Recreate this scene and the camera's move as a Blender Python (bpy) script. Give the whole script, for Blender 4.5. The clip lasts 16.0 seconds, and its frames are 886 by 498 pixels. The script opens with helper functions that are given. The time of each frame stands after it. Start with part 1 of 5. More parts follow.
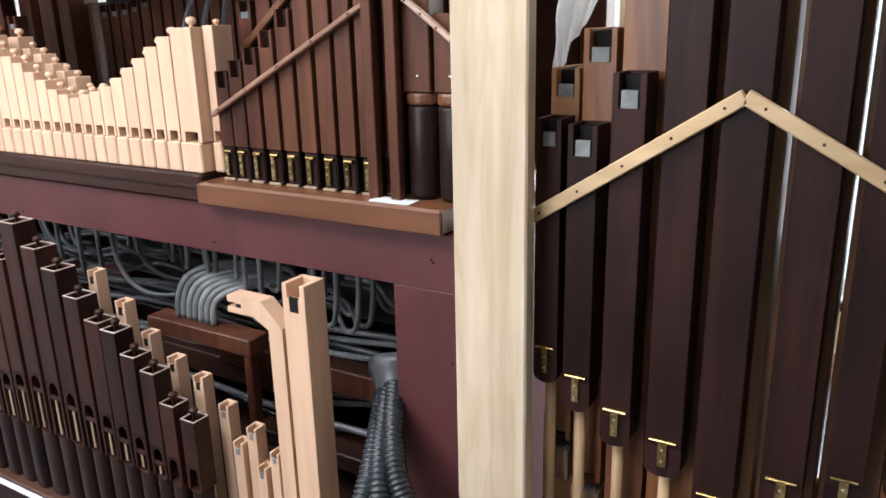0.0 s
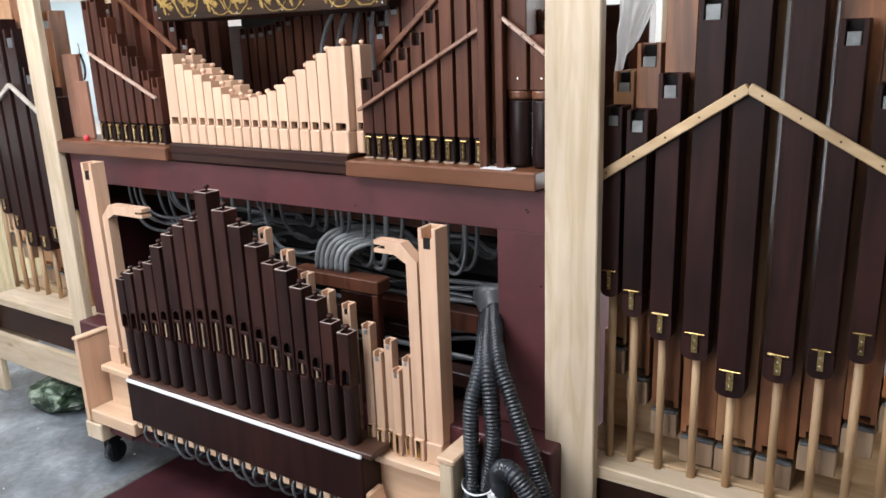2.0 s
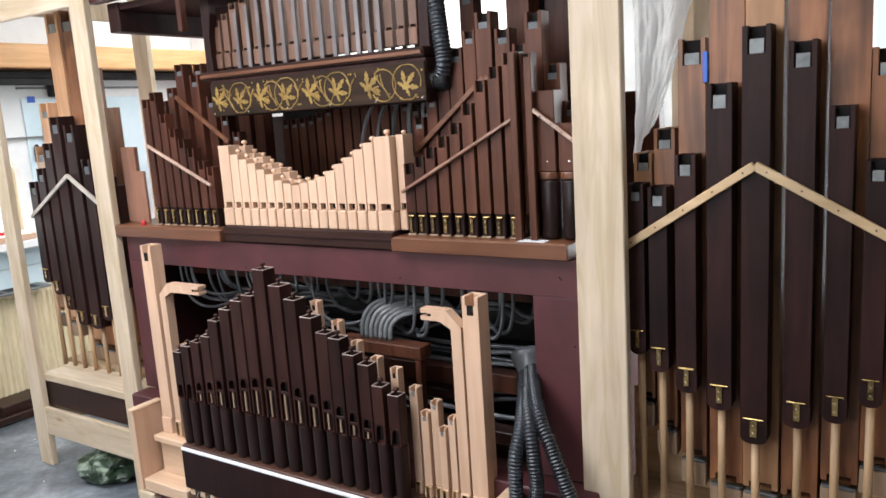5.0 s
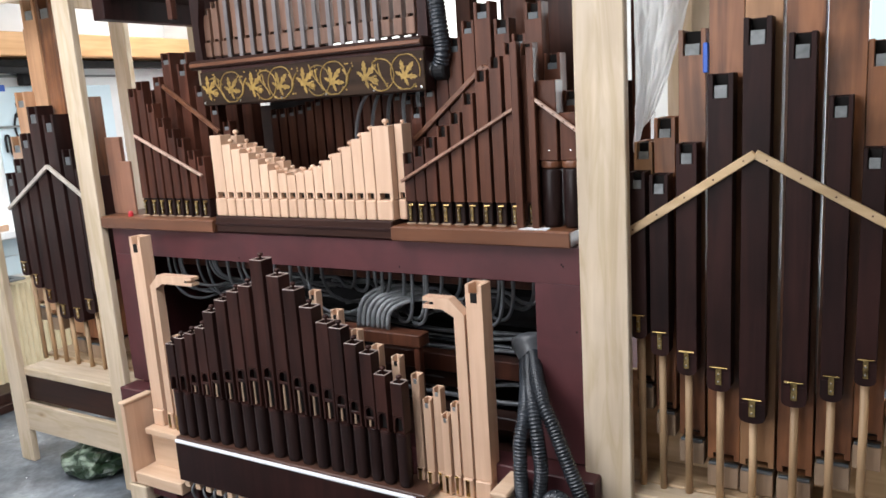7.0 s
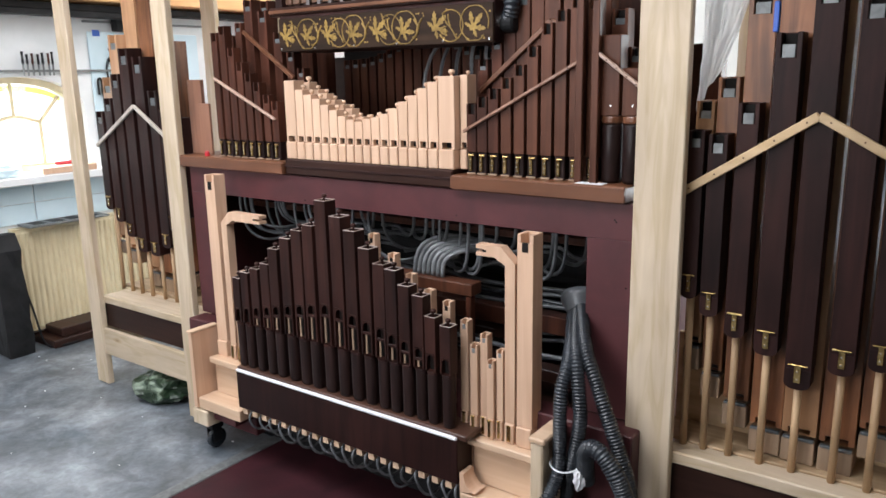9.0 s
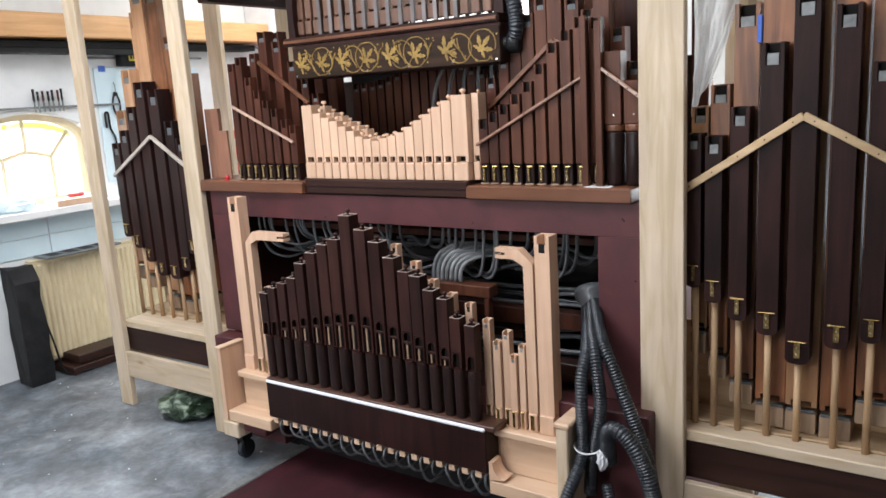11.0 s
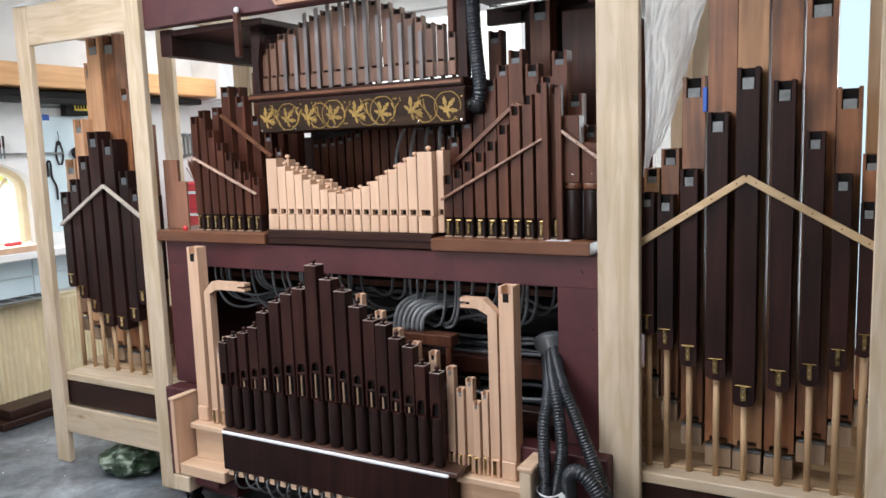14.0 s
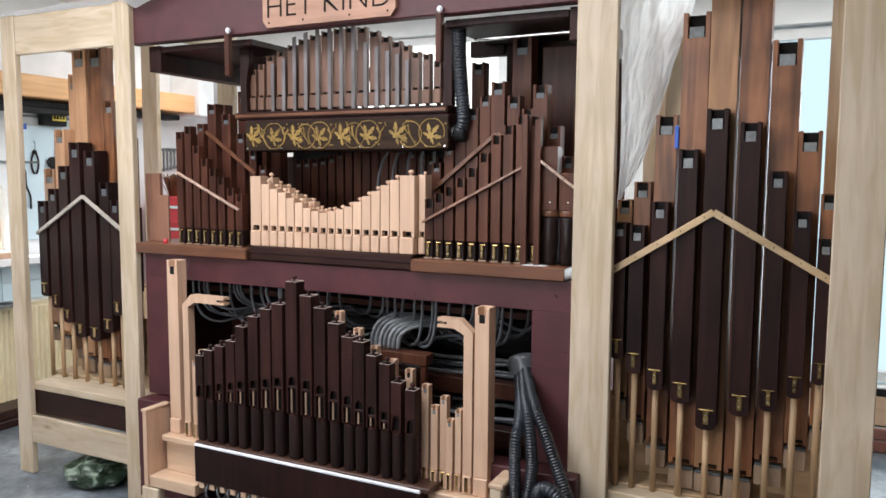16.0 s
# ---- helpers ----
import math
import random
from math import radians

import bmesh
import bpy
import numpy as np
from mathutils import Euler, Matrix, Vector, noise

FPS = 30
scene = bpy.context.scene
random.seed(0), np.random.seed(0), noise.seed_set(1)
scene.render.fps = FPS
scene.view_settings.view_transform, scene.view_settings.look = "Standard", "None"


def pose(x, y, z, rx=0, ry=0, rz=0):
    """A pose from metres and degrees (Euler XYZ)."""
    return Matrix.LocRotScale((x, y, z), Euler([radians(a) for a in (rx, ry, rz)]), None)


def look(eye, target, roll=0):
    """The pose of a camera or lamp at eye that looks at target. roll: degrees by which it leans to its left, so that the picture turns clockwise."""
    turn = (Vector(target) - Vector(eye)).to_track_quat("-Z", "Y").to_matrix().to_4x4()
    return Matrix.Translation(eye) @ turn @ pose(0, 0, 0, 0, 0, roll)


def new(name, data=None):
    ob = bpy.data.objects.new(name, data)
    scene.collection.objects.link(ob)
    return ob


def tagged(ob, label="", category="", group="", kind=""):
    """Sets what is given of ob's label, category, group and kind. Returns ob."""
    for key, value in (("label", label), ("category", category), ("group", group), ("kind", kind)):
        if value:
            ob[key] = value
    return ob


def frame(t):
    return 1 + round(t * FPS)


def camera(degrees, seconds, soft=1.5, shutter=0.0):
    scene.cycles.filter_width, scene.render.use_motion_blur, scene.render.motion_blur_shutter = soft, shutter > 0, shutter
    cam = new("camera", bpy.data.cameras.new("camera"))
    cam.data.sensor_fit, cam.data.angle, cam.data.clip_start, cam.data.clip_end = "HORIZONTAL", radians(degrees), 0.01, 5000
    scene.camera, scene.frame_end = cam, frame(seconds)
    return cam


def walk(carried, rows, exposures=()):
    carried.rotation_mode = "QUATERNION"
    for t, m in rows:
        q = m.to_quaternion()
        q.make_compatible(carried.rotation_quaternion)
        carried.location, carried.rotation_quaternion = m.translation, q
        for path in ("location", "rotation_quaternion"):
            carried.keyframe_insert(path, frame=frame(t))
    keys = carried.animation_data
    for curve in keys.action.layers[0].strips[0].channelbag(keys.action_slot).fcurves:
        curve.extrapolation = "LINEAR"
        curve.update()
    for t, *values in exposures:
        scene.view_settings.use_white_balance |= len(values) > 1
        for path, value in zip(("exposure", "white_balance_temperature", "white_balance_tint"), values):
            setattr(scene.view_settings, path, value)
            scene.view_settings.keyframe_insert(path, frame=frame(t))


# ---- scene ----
cam = camera(60.3, 16.0, 1.6)
METRES, EYE, TILT, LEAN, TURN = 1.9, 1.43, 0.0, 0.0, 31.0
ROWS = [
    (0.0, 0.0, 0.0, 0.0, -0.38, -16.51, 1.3),
    (0.5, -0.0006, -0.0966, 0.0016, -1.11, -16.62, 1.72),
    (1.0, -0.0473, -0.1886, 0.0003, -1.31, -16.71, 1.99),
    (1.5, -0.0728, -0.246, 0.0116, 1.05, -16.22, 2.4),
    (2.0, -0.0768, -0.2768, 0.0075, 1.79, -15.46, 2.05),
    (2.5, -0.1046, -0.323, 0.0051, 2.0, -13.94, 1.45),
    (3.0, -0.1305, -0.3716, -0.0006, 1.68, -12.73, 0.78),
    (3.5, -0.1348, -0.4049, -0.0053, 1.32, -9.39, 0.39),
    (4.0, -0.1147, -0.3826, 0.0068, 3.46, -9.23, 2.76),
    (6.5, -0.1571, -0.3754, 0.0404, -1.55, -11.12, 4.57),
    (7.0, -0.1772, -0.3901, 0.0353, -0.96, -11.09, 3.62),
    (7.5, -0.1833, -0.3997, 0.026, -0.3, -11.38, 2.69),
    (8.0, -0.1891, -0.4216, 0.0182, 1.03, -11.56, 1.96),
    (8.5, -0.1811, -0.425, 0.0132, 2.78, -11.91, 1.28),
    (9.0, -0.1559, -0.4244, 0.0018, 4.94, -12.79, 1.03),
    (11.5, -0.2227, -0.5462, 0.0044, 2.52, -10.76, 3.76),
    (12.0, -0.2278, -0.5566, 0.0078, 2.05, -9.32, 3.57),
    (12.5, -0.2104, -0.5487, 0.0087, 1.28, -8.43, 3.32),
    (13.0, -0.2011, -0.5332, 0.007, 0.22, -8.02, 3.02),
    (13.5, -0.2331, -0.5408, 0.0019, -1.13, -7.55, 2.55),
    (14.0, -0.2771, -0.5747, 0.0016, -2.29, -7.31, 1.95),
    (14.5, -0.2974, -0.6035, 0.0003, -3.37, -7.1, 1.3),
    (15.0, -0.3045, -0.6219, -0.006, -4.14, -7.04, 0.73),
    (15.5, -0.3062, -0.6214, -0.0069, -4.49, -6.53, 0.13),
    (16.0, -0.3064, -0.6184, -0.0003, -4.71, -5.41, -0.39),
]
walk(cam, [(t, pose(1.51, -1.03, EYE, TILT, LEAN, TURN) @ pose(METRES * x, METRES * y, METRES * z, 90 + pitch, roll, yaw)) for t, x, y, z, yaw, pitch, roll in ROWS], exposures=[(0.0, 0.62), (1.5, 0.54), (4.0, 0.40), (9.0, 0.28), (12.0, 0.21), (16.0, 0.09)])


# ---------------------------------------------------------------- world and light
world = bpy.data.worlds.new("world")
scene.world = world
world.use_nodes = True
wn = world.node_tree
sky = wn.nodes.new("ShaderNodeTexSky")
sky.sky_type, sky.sun_disc = "NISHITA", False
sky.sun_elevation, sky.sun_rotation = radians(40), radians(150)
wn.links.new(sky.outputs[0], wn.nodes["Background"].inputs[0])
wn.nodes["Background"].inputs[1].default_value = 0.12


def area(name, place, target, sx, sy, watts, colour):
    data = bpy.data.lights.new(name, "AREA")
    data.shape, data.size, data.size_y, data.energy, data.color = "RECTANGLE", sx, sy, watts, colour
    ob = new(name, data)
    ob.matrix_world = look(place, target)
    return ob


# added fill lamp at the made-up opening behind the camera
area("front_fill", (-0.3, -3.5, 1.85), (0.2, 0, 1.3), 2.2, 1.0, 38, (0.95, 0.97, 1.04))
area("daylight_arch", (-2.70, 0.2, 1.22), (0, 0.1, 0.9), 0.6, 0.45, 9, (0.93, 0.97, 1.0))
area("daylight_back", (1.95, 2.06, 1.3), (1.4, -2, 0.8), 1.7, 1.5, 46, (0.92, 0.97, 1.0))
# three added fill lamps under the closed ceiling, no roof opening above them
area("overhead_fill", (-0.35, -1.10, 2.44), (-0.35, -1.10, 0), 2.8, 0.9, 58, (0.96, 0.98, 1.05))
area("overhead_fill", (-1.2, 1.45, 2.44), (-1.2, 1.45, 0), 2.2, 0.5, 26, (0.97, 0.98, 1.0))
area("overhead_fill", (1.3, 1.3, 2.44), (1.3, 1.3, 0), 1.6, 0.6, 24, (1.0, 0.97, 0.93))


# ---------------------------------------------------------------- materials
def mat(name, colour, rough=0.5, metal=0.0):
    m = bpy.data.materials.new(name)
    m.use_nodes = True
    p = m.node_tree.nodes["Principled BSDF"]
    p.inputs["Base Color"].default_value = (*colour, 1)
    p.inputs["Roughness"].default_value = rough
    p.inputs["Metallic"].default_value = metal
    return m


def shade(m, colours, scale=(1, 1, 1), noise_scale=6.0, detail=5.0, bump=0.1, fine=120.0, rough=(0.4, 0.6), spread=(0.3, 0.7), vary=0.25, blotch=0.25):
    """Two scales of variation, a shift of tone from thing to thing, gloss that varies and a fine relief."""
    t = m.node_tree
    n, l = t.nodes, t.links
    p = n["Principled BSDF"]
    co, info = n.new("ShaderNodeTexCoord"), n.new("ShaderNodeObjectInfo")
    off = n.new("ShaderNodeVectorMath")
    off.operation = "MULTIPLY_ADD"
    comb = n.new("ShaderNodeCombineXYZ")
    for i in range(3):
        l.new(info.outputs["Random"], comb.inputs[i])
    off.inputs[1].default_value = (37, 53, 71)
    l.new(comb.outputs[0], off.inputs[0])
    l.new(co.outputs["Object"], off.inputs[2])
    mp = n.new("ShaderNodeMapping")
    mp.inputs["Scale"].default_value = scale
    l.new(off.outputs[0], mp.inputs[0])
    a = n.new("ShaderNodeTexNoise")
    a.inputs["Scale"].default_value, a.inputs["Detail"].default_value, a.inputs["Distortion"].default_value = noise_scale, detail, 0.6
    l.new(mp.outputs[0], a.inputs["Vector"])
    r = n.new("ShaderNodeValToRGB")
    r.color_ramp.elements[0].position, r.color_ramp.elements[1].position = spread
    r.color_ramp.elements[0].color, r.color_ramp.elements[1].color = (*colours[0], 1), (*colours[1], 1)
    l.new(a.outputs[0], r.inputs[0])
    b = n.new("ShaderNodeTexNoise")
    b.inputs["Scale"].default_value, b.inputs["Detail"].default_value = 4.0, 3.0
    l.new(off.outputs[0], b.inputs["Vector"])
    hsv = n.new("ShaderNodeHueSaturation")
    l.new(r.outputs[0], hsv.inputs["Color"])
    v = n.new("ShaderNodeMath")
    v.operation = "MULTIPLY_ADD"
    v.inputs[1].default_value, v.inputs[2].default_value = vary, 1 - vary / 2
    l.new(info.outputs["Random"], v.inputs[0])
    v2 = n.new("ShaderNodeMapRange")
    v2.inputs["From Min"].default_value, v2.inputs["From Max"].default_value = 0.3, 0.7
    v2.inputs["To Min"].default_value, v2.inputs["To Max"].default_value = 1 - blotch, 1 + blotch
    l.new(b.outputs[0], v2.inputs["Value"])
    v3 = n.new("ShaderNodeMath")
    v3.operation = "MULTIPLY"
    l.new(v.outputs[0], v3.inputs[0])
    l.new(v2.outputs[0], v3.inputs[1])
    l.new(v3.outputs[0], hsv.inputs["Value"])
    l.new(hsv.outputs[0], p.inputs["Base Color"])
    rr = n.new("ShaderNodeMapRange")
    rr.inputs["To Min"].default_value, rr.inputs["To Max"].default_value = rough
    l.new(b.outputs[0], rr.inputs["Value"])
    l.new(rr.outputs[0], p.inputs["Roughness"])
    if bump:
        f = n.new("ShaderNodeTexNoise")
        f.inputs["Scale"].default_value, f.inputs["Detail"].default_value = fine, 2.0
        l.new(mp.outputs[0], f.inputs["Vector"])
        bn = n.new("ShaderNodeBump")
        bn.inputs["Strength"].default_value, bn.inputs["Distance"].default_value = bump, 0.002
        l.new(f.outputs[0], bn.inputs["Height"])
        l.new(bn.outputs[0], p.inputs["Normal"])
    return m


UP, ALONG, DEEP = (6, 6, 0.5), (0.5, 6, 6), (6, 0.5, 6)


def wood(name, dark, light, grain=UP, rough=(0.35, 0.55), vary=0.25, blotch=0.2, bump=0.12):
    return shade(mat(name, light), (dark, light), grain, 5.0, 6.0, bump, 40.0, rough, (0.3, 0.7), vary, blotch)


WENGE = wood("dark_stained_wood", (0.0135, 0.0049, 0.0044), (0.034, 0.0118, 0.0096), UP, (0.40, 0.60), 0.35, 0.3)
WALNUT = wood("walnut", (0.034, 0.0112, 0.0070), (0.086, 0.029, 0.0165), UP, (0.34, 0.54), 0.4, 0.3)
WALNUT_H = wood("walnut_lengthwise", (0.020, 0.0088, 0.0066), (0.042, 0.0180, 0.0128), ALONG, (0.3, 0.5))
MAHOGANY = wood("mahogany", (0.054, 0.0198, 0.0115), (0.122, 0.046, 0.0260), UP, (0.3, 0.5))
SHELFWOOD = wood("varnished_shelf_wood", (0.105, 0.040, 0.019), (0.18, 0.070, 0.033), ALONG, (0.25, 0.45))
CEDAR = wood("reddish_pipe_wood", (0.080, 0.028, 0.012), (0.33, 0.132, 0.054), UP, (0.32, 0.52), 0.35, 0.5)
CAPWOOD = wood("dull_cap_wood", (0.22, 0.145, 0.092), (0.36, 0.25, 0.165), UP, (0.4, 0.6), 0.3)
TAN = wood("tan_pipe_wood", (0.42, 0.22, 0.11), (0.58, 0.33, 0.18), UP, (0.35, 0.55), 0.3)
MAPLE = wood("maple", (0.56, 0.355, 0.235), (0.67, 0.455, 0.315), UP, (0.4, 0.6), 0.12, 0.06, 0.05)
MAPLE_H = wood("maple_lengthwise", (0.58, 0.39, 0.255), (0.68, 0.49, 0.34), ALONG, (0.4, 0.6), 0.12, 0.06, 0.05)
POPLAR = wood("poplar", (0.535, 0.42, 0.295), (0.665, 0.545, 0.405), (5, 5, 0.35), (0.45, 0.65), 0.10, 0.08, 0.06)
POPLAR_H = wood("poplar_lengthwise", (0.535, 0.42, 0.295), (0.665, 0.545, 0.405), (0.35, 5, 5), (0.45, 0.65), 0.10, 0.08, 0.06)


def knots(m, stretch):
    """Sparse brown knots and long faint streaks in pale timber."""
    t = m.node_tree
    n, l = t.nodes, t.links
    p = n["Principled BSDF"]
    co, info = n.new("ShaderNodeTexCoord"), n.new("ShaderNodeObjectInfo")
    add = n.new("ShaderNodeVectorMath")
    add.operation = "MULTIPLY_ADD"
    add.inputs[1].default_value = (3.1, 1.7, 2.3)
    comb = n.new("ShaderNodeCombineXYZ")
    for i in range(3):
        l.new(info.outputs["Random"], comb.inputs[i])
    l.new(comb.outputs[0], add.inputs[0])
    l.new(co.outputs["Object"], add.inputs[2])
    mp = n.new("ShaderNodeMapping")
    mp.inputs["Scale"].default_value = stretch
    l.new(add.outputs[0], mp.inputs[0])
    v = n.new("ShaderNodeTexVoronoi")
    v.inputs["Scale"].default_value = 4.2
    l.new(mp.outputs[0], v.inputs["Vector"])
    r = n.new("ShaderNodeValToRGB")
    e = r.color_ramp.elements
    e[0].position, e[0].color = 0.012, (0.42, 0.30, 0.20, 1)
    e[1].position, e[1].color = 0.11, (1, 1, 1, 1)
    k = e.new(0.045)
    k.color = (0.82, 0.74, 0.62, 1)
    l.new(v.outputs["Distance"], r.inputs[0])
    w = n.new("ShaderNodeTexNoise")
    w.inputs["Scale"].default_value, w.inputs["Detail"].default_value, w.inputs["Distortion"].default_value = 7.0, 3.0, 1.4
    m2 = n.new("ShaderNodeMapping")
    m2.inputs["Scale"].default_value = tuple(q * q * 1.4 for q in stretch)
    l.new(add.outputs[0], m2.inputs[0])
    l.new(m2.outputs[0], w.inputs["Vector"])
    r2 = n.new("ShaderNodeValToRGB")
    r2.color_ramp.elements[0].position, r2.color_ramp.elements[0].color = 0.36, (0.86, 0.83, 0.74, 1)
    r2.color_ramp.elements[1].position, r2.color_ramp.elements[1].color = 0.56, (1, 1, 1, 1)
    l.new(w.outputs[0], r2.inputs[0])
    src = p.inputs["Base Color"].links[0].from_socket
    for c in (r.outputs[0], r2.outputs[0]):
        mx = n.new("ShaderNodeMix")
        mx.data_type, mx.blend_type = "RGBA", "MULTIPLY"
        mx.inputs["Factor"].default_value = 1.0
        l.new(src, mx.inputs["A"])
        l.new(c, mx.inputs["B"])
        src = mx.outputs["Result"]
    l.new(src, p.inputs["Base Color"])


knots(POPLAR, (1.5, 1.5, 0.55))
knots(POPLAR_H, (0.55, 1.5, 1.5))
DOWEL = wood("dowel_wood", (0.34, 0.21, 0.11), (0.47, 0.31, 0.175), UP, (0.4, 0.6), 0.2)
PINE = wood("orange_pine", (0.62, 0.32, 0.13), (0.78, 0.46, 0.22), DEEP, (0.4, 0.6), 0.05, 0.08)
RAIL = wood("pale_rail_wood", (0.46, 0.31, 0.16), (0.60, 0.43, 0.25), ALONG, (0.35, 0.5))
RED = shade(mat("oxblood_paint", (0.10, 0.025, 0.028)), ((0.060, 0.0140, 0.0162), (0.086, 0.0205, 0.0228)), (1, 1, 1), 9.0, 6.0, 0.12, 160.0, (0.45, 0.62), (0.3, 0.7), 0.08, 0.10)
FOOT = wood("blackened_wood", (0.0105, 0.0058, 0.0054), (0.025, 0.0122, 0.0106), UP, (0.28, 0.46))
BRASS = shade(mat("brass", (0.75, 0.52, 0.2), 0.28, 1.0), ((0.20, 0.125, 0.045), (0.68, 0.48, 0.20)), (1, 1, 1), 70.0, 3.0, 0.1, 200.0, (0.16, 0.36))
LEAD = shade(mat("dull_lead", (0.45, 0.47, 0.47), 0.5, 0.3), ((0.14, 0.15, 0.15), (0.24, 0.25, 0.25)), (1, 1, 1), 40.0, 3.0, 0.1, 150.0, (0.4, 0.6))
STEEL = mat("bright_steel", (0.75, 0.74, 0.72), 0.25, 1.0)
HOSE = shade(mat("black_hose", (0.018, 0.019, 0.022)), ((0.015, 0.018, 0.022), (0.036, 0.042, 0.050)), (1, 1, 1), 25.0, 3.0, 0.0, 100.0, (0.14, 0.28))
TUBE = shade(mat("grey_tubing", (0.16, 0.17, 0.18)), ((0.075, 0.08, 0.085), (0.17, 0.178, 0.19)), (1, 1, 1), 20.0, 3.0, 0.0, 100.0, (0.25, 0.4), (0.3, 0.7), 0.5)
BLACK = shade(mat("black_paint", (0.012, 0.012, 0.013)), ((0.010, 0.010, 0.011), (0.02, 0.02, 0.021)), (1, 1, 1), 12.0, 4.0, 0.08, 80.0, (0.5, 0.7))
GOLD = shade(mat("gold_paint", (0.55, 0.36, 0.10), 0.4, 0.35), ((0.19, 0.115, 0.028), (0.36, 0.23, 0.06)), (1, 1, 1), 60.0, 3.0, 0.1, 200.0, (0.35, 0.55))
WHITE = shade(mat("white_plaster", (0.78, 0.79, 0.79)), ((0.72, 0.74, 0.74), (0.82, 0.83, 0.83)), (1, 1, 1), 5.0, 6.0, 0.25, 60.0, (0.75, 0.9), (0.3, 0.7), 0.0, 0.05)
# brown tint for the unseen walls, chosen to cut bounce and reflections
DIM = shade(mat("dim_unseen_wall", (0.2, 0.17, 0.15)), ((0.14, 0.12, 0.105), (0.22, 0.19, 0.17)), (1, 1, 1), 4.0, 6.0, 0.3, 60.0, (0.75, 0.9), (0.3, 0.7), 0.0, 0.1)
STRIP = mat("white_edge_strip", (0.86, 0.87, 0.90), 0.35)
CREAM = shade(mat("cream_enamel", (0.72, 0.62, 0.40)), ((0.68, 0.57, 0.36), (0.78, 0.68, 0.46)), (1, 1, 1), 6.0, 5.0, 0.05, 60.0, (0.35, 0.5), (0.3, 0.7), 0.0, 0.06)
BLUEWALL = shade(mat("pale_blue_paint", (0.62, 0.76, 0.82)), ((0.58, 0.73, 0.79), (0.66, 0.79, 0.85)), (1, 1, 1), 4.0, 4.0, 0.1, 60.0, (0.6, 0.8), (0.3, 0.7), 0.0, 0.04)
CONCRETE = shade(mat("concrete", (0.26, 0.29, 0.32)), ((0.064, 0.081, 0.097), (0.24, 0.262, 0.284)), (1, 1, 1), 2.2, 10.0, 0.3, 70.0, (0.3, 0.75), (0.33, 0.67), 0.0, 0.38)
# trodden-in smudges and pale scrapes on the concrete
_t = CONCRETE.node_tree
_p = _t.nodes["Principled BSDF"]
_src = _p.inputs["Base Color"].links[0].from_socket
_tc = _t.nodes.new("ShaderNodeTexCoord")
for _sc, _lo, _hi, _dist, _rng in ((7.0, 0.76, 1.16, 1.6, (0.36, 0.64)), (34.0, 0.86, 1.14, 0.8, (0.36, 0.66))):
    _nz = _t.nodes.new("ShaderNodeTexNoise")
    _nz.inputs["Scale"].default_value, _nz.inputs["Detail"].default_value, _nz.inputs["Distortion"].default_value = _sc, 6.0, _dist
    _t.links.new(_tc.outputs["Object"], _nz.inputs["Vector"])
    _mr = _t.nodes.new("ShaderNodeMapRange")
    _mr.inputs["From Min"].default_value, _mr.inputs["From Max"].default_value = _rng
    _mr.inputs["To Min"].default_value, _mr.inputs["To Max"].default_value = _lo, _hi
    _t.links.new(_nz.outputs[0], _mr.inputs["Value"])
    _hs = _t.nodes.new("ShaderNodeHueSaturation")
    _t.links.new(_mr.outputs[0], _hs.inputs["Value"])
    _t.links.new(_src, _hs.inputs["Color"])
    _src = _hs.outputs[0]
_t.links.new(_src, _p.inputs["Base Color"])
BRICK = shade(mat("brick", (0.28, 0.12, 0.09)), ((0.20, 0.085, 0.07), (0.34, 0.15, 0.11)), (1, 1, 1), 14.0, 5.0, 0.5, 90.0, (0.75, 0.9), (0.3, 0.7), 0.4)
MORTAR = shade(mat("mortar", (0.4, 0.38, 0.36)), ((0.33, 0.31, 0.3), (0.45, 0.43, 0.41)), (1, 1, 1), 20.0, 4.0, 0.4, 90.0, (0.8, 0.95))
REDBOX = mat("red_enamel", (0.55, 0.03, 0.04), 0.4)
BLUE = mat("blue_plastic", (0.03, 0.12, 0.55), 0.4)
YELLOW = mat("yellow_plastic", (0.75, 0.60, 0.05), 0.4)
TARP = shade(mat("printed_bag", (0.3, 0.4, 0.3)), ((0.016, 0.034, 0.016), (0.26, 0.33, 0.25)), (1, 1, 1), 13.0, 4.0, 0.1, 60.0, (0.3, 0.5), (0.53, 0.66), 0.0, 0.3)
# near-black for letters, screws, and the blocks that stand for shade inside pipes
INK_AND_SHADE = mat("black_lettering_and_pipe_shade", (0.015, 0.013, 0.012), 0.8)
INK_AND_SHADE.node_tree.nodes["Principled BSDF"].inputs["Specular IOR Level"].default_value = 0.1
MAT_RED = shade(mat("dull_red_board_paint", (0.05, 0.014, 0.018)), ((0.020, 0.0045, 0.0066), (0.044, 0.0098, 0.0138)), (1, 1, 1), 7.0, 7.0, 0.2, 120.0, (0.5, 0.75), (0.3, 0.7), 0.0, 0.25)
BLACK.node_tree.nodes["Principled BSDF"].inputs["Specular IOR Level"].default_value = 0.2
MAT_RED.node_tree.nodes["Principled BSDF"].inputs["Specular IOR Level"].default_value = 0.25
FAINT = shade(mat("darkened_plate", (0.09, 0.10, 0.105)), ((0.07, 0.08, 0.085), (0.12, 0.13, 0.135)), (1, 1, 1), 40.0, 3.0, 0.1, 150.0, (0.4, 0.6))
for _m in (WENGE, WALNUT, WALNUT_H, FOOT, MAHOGANY):
    _m.node_tree.nodes["Principled BSDF"].inputs["Specular IOR Level"].default_value = 0.2

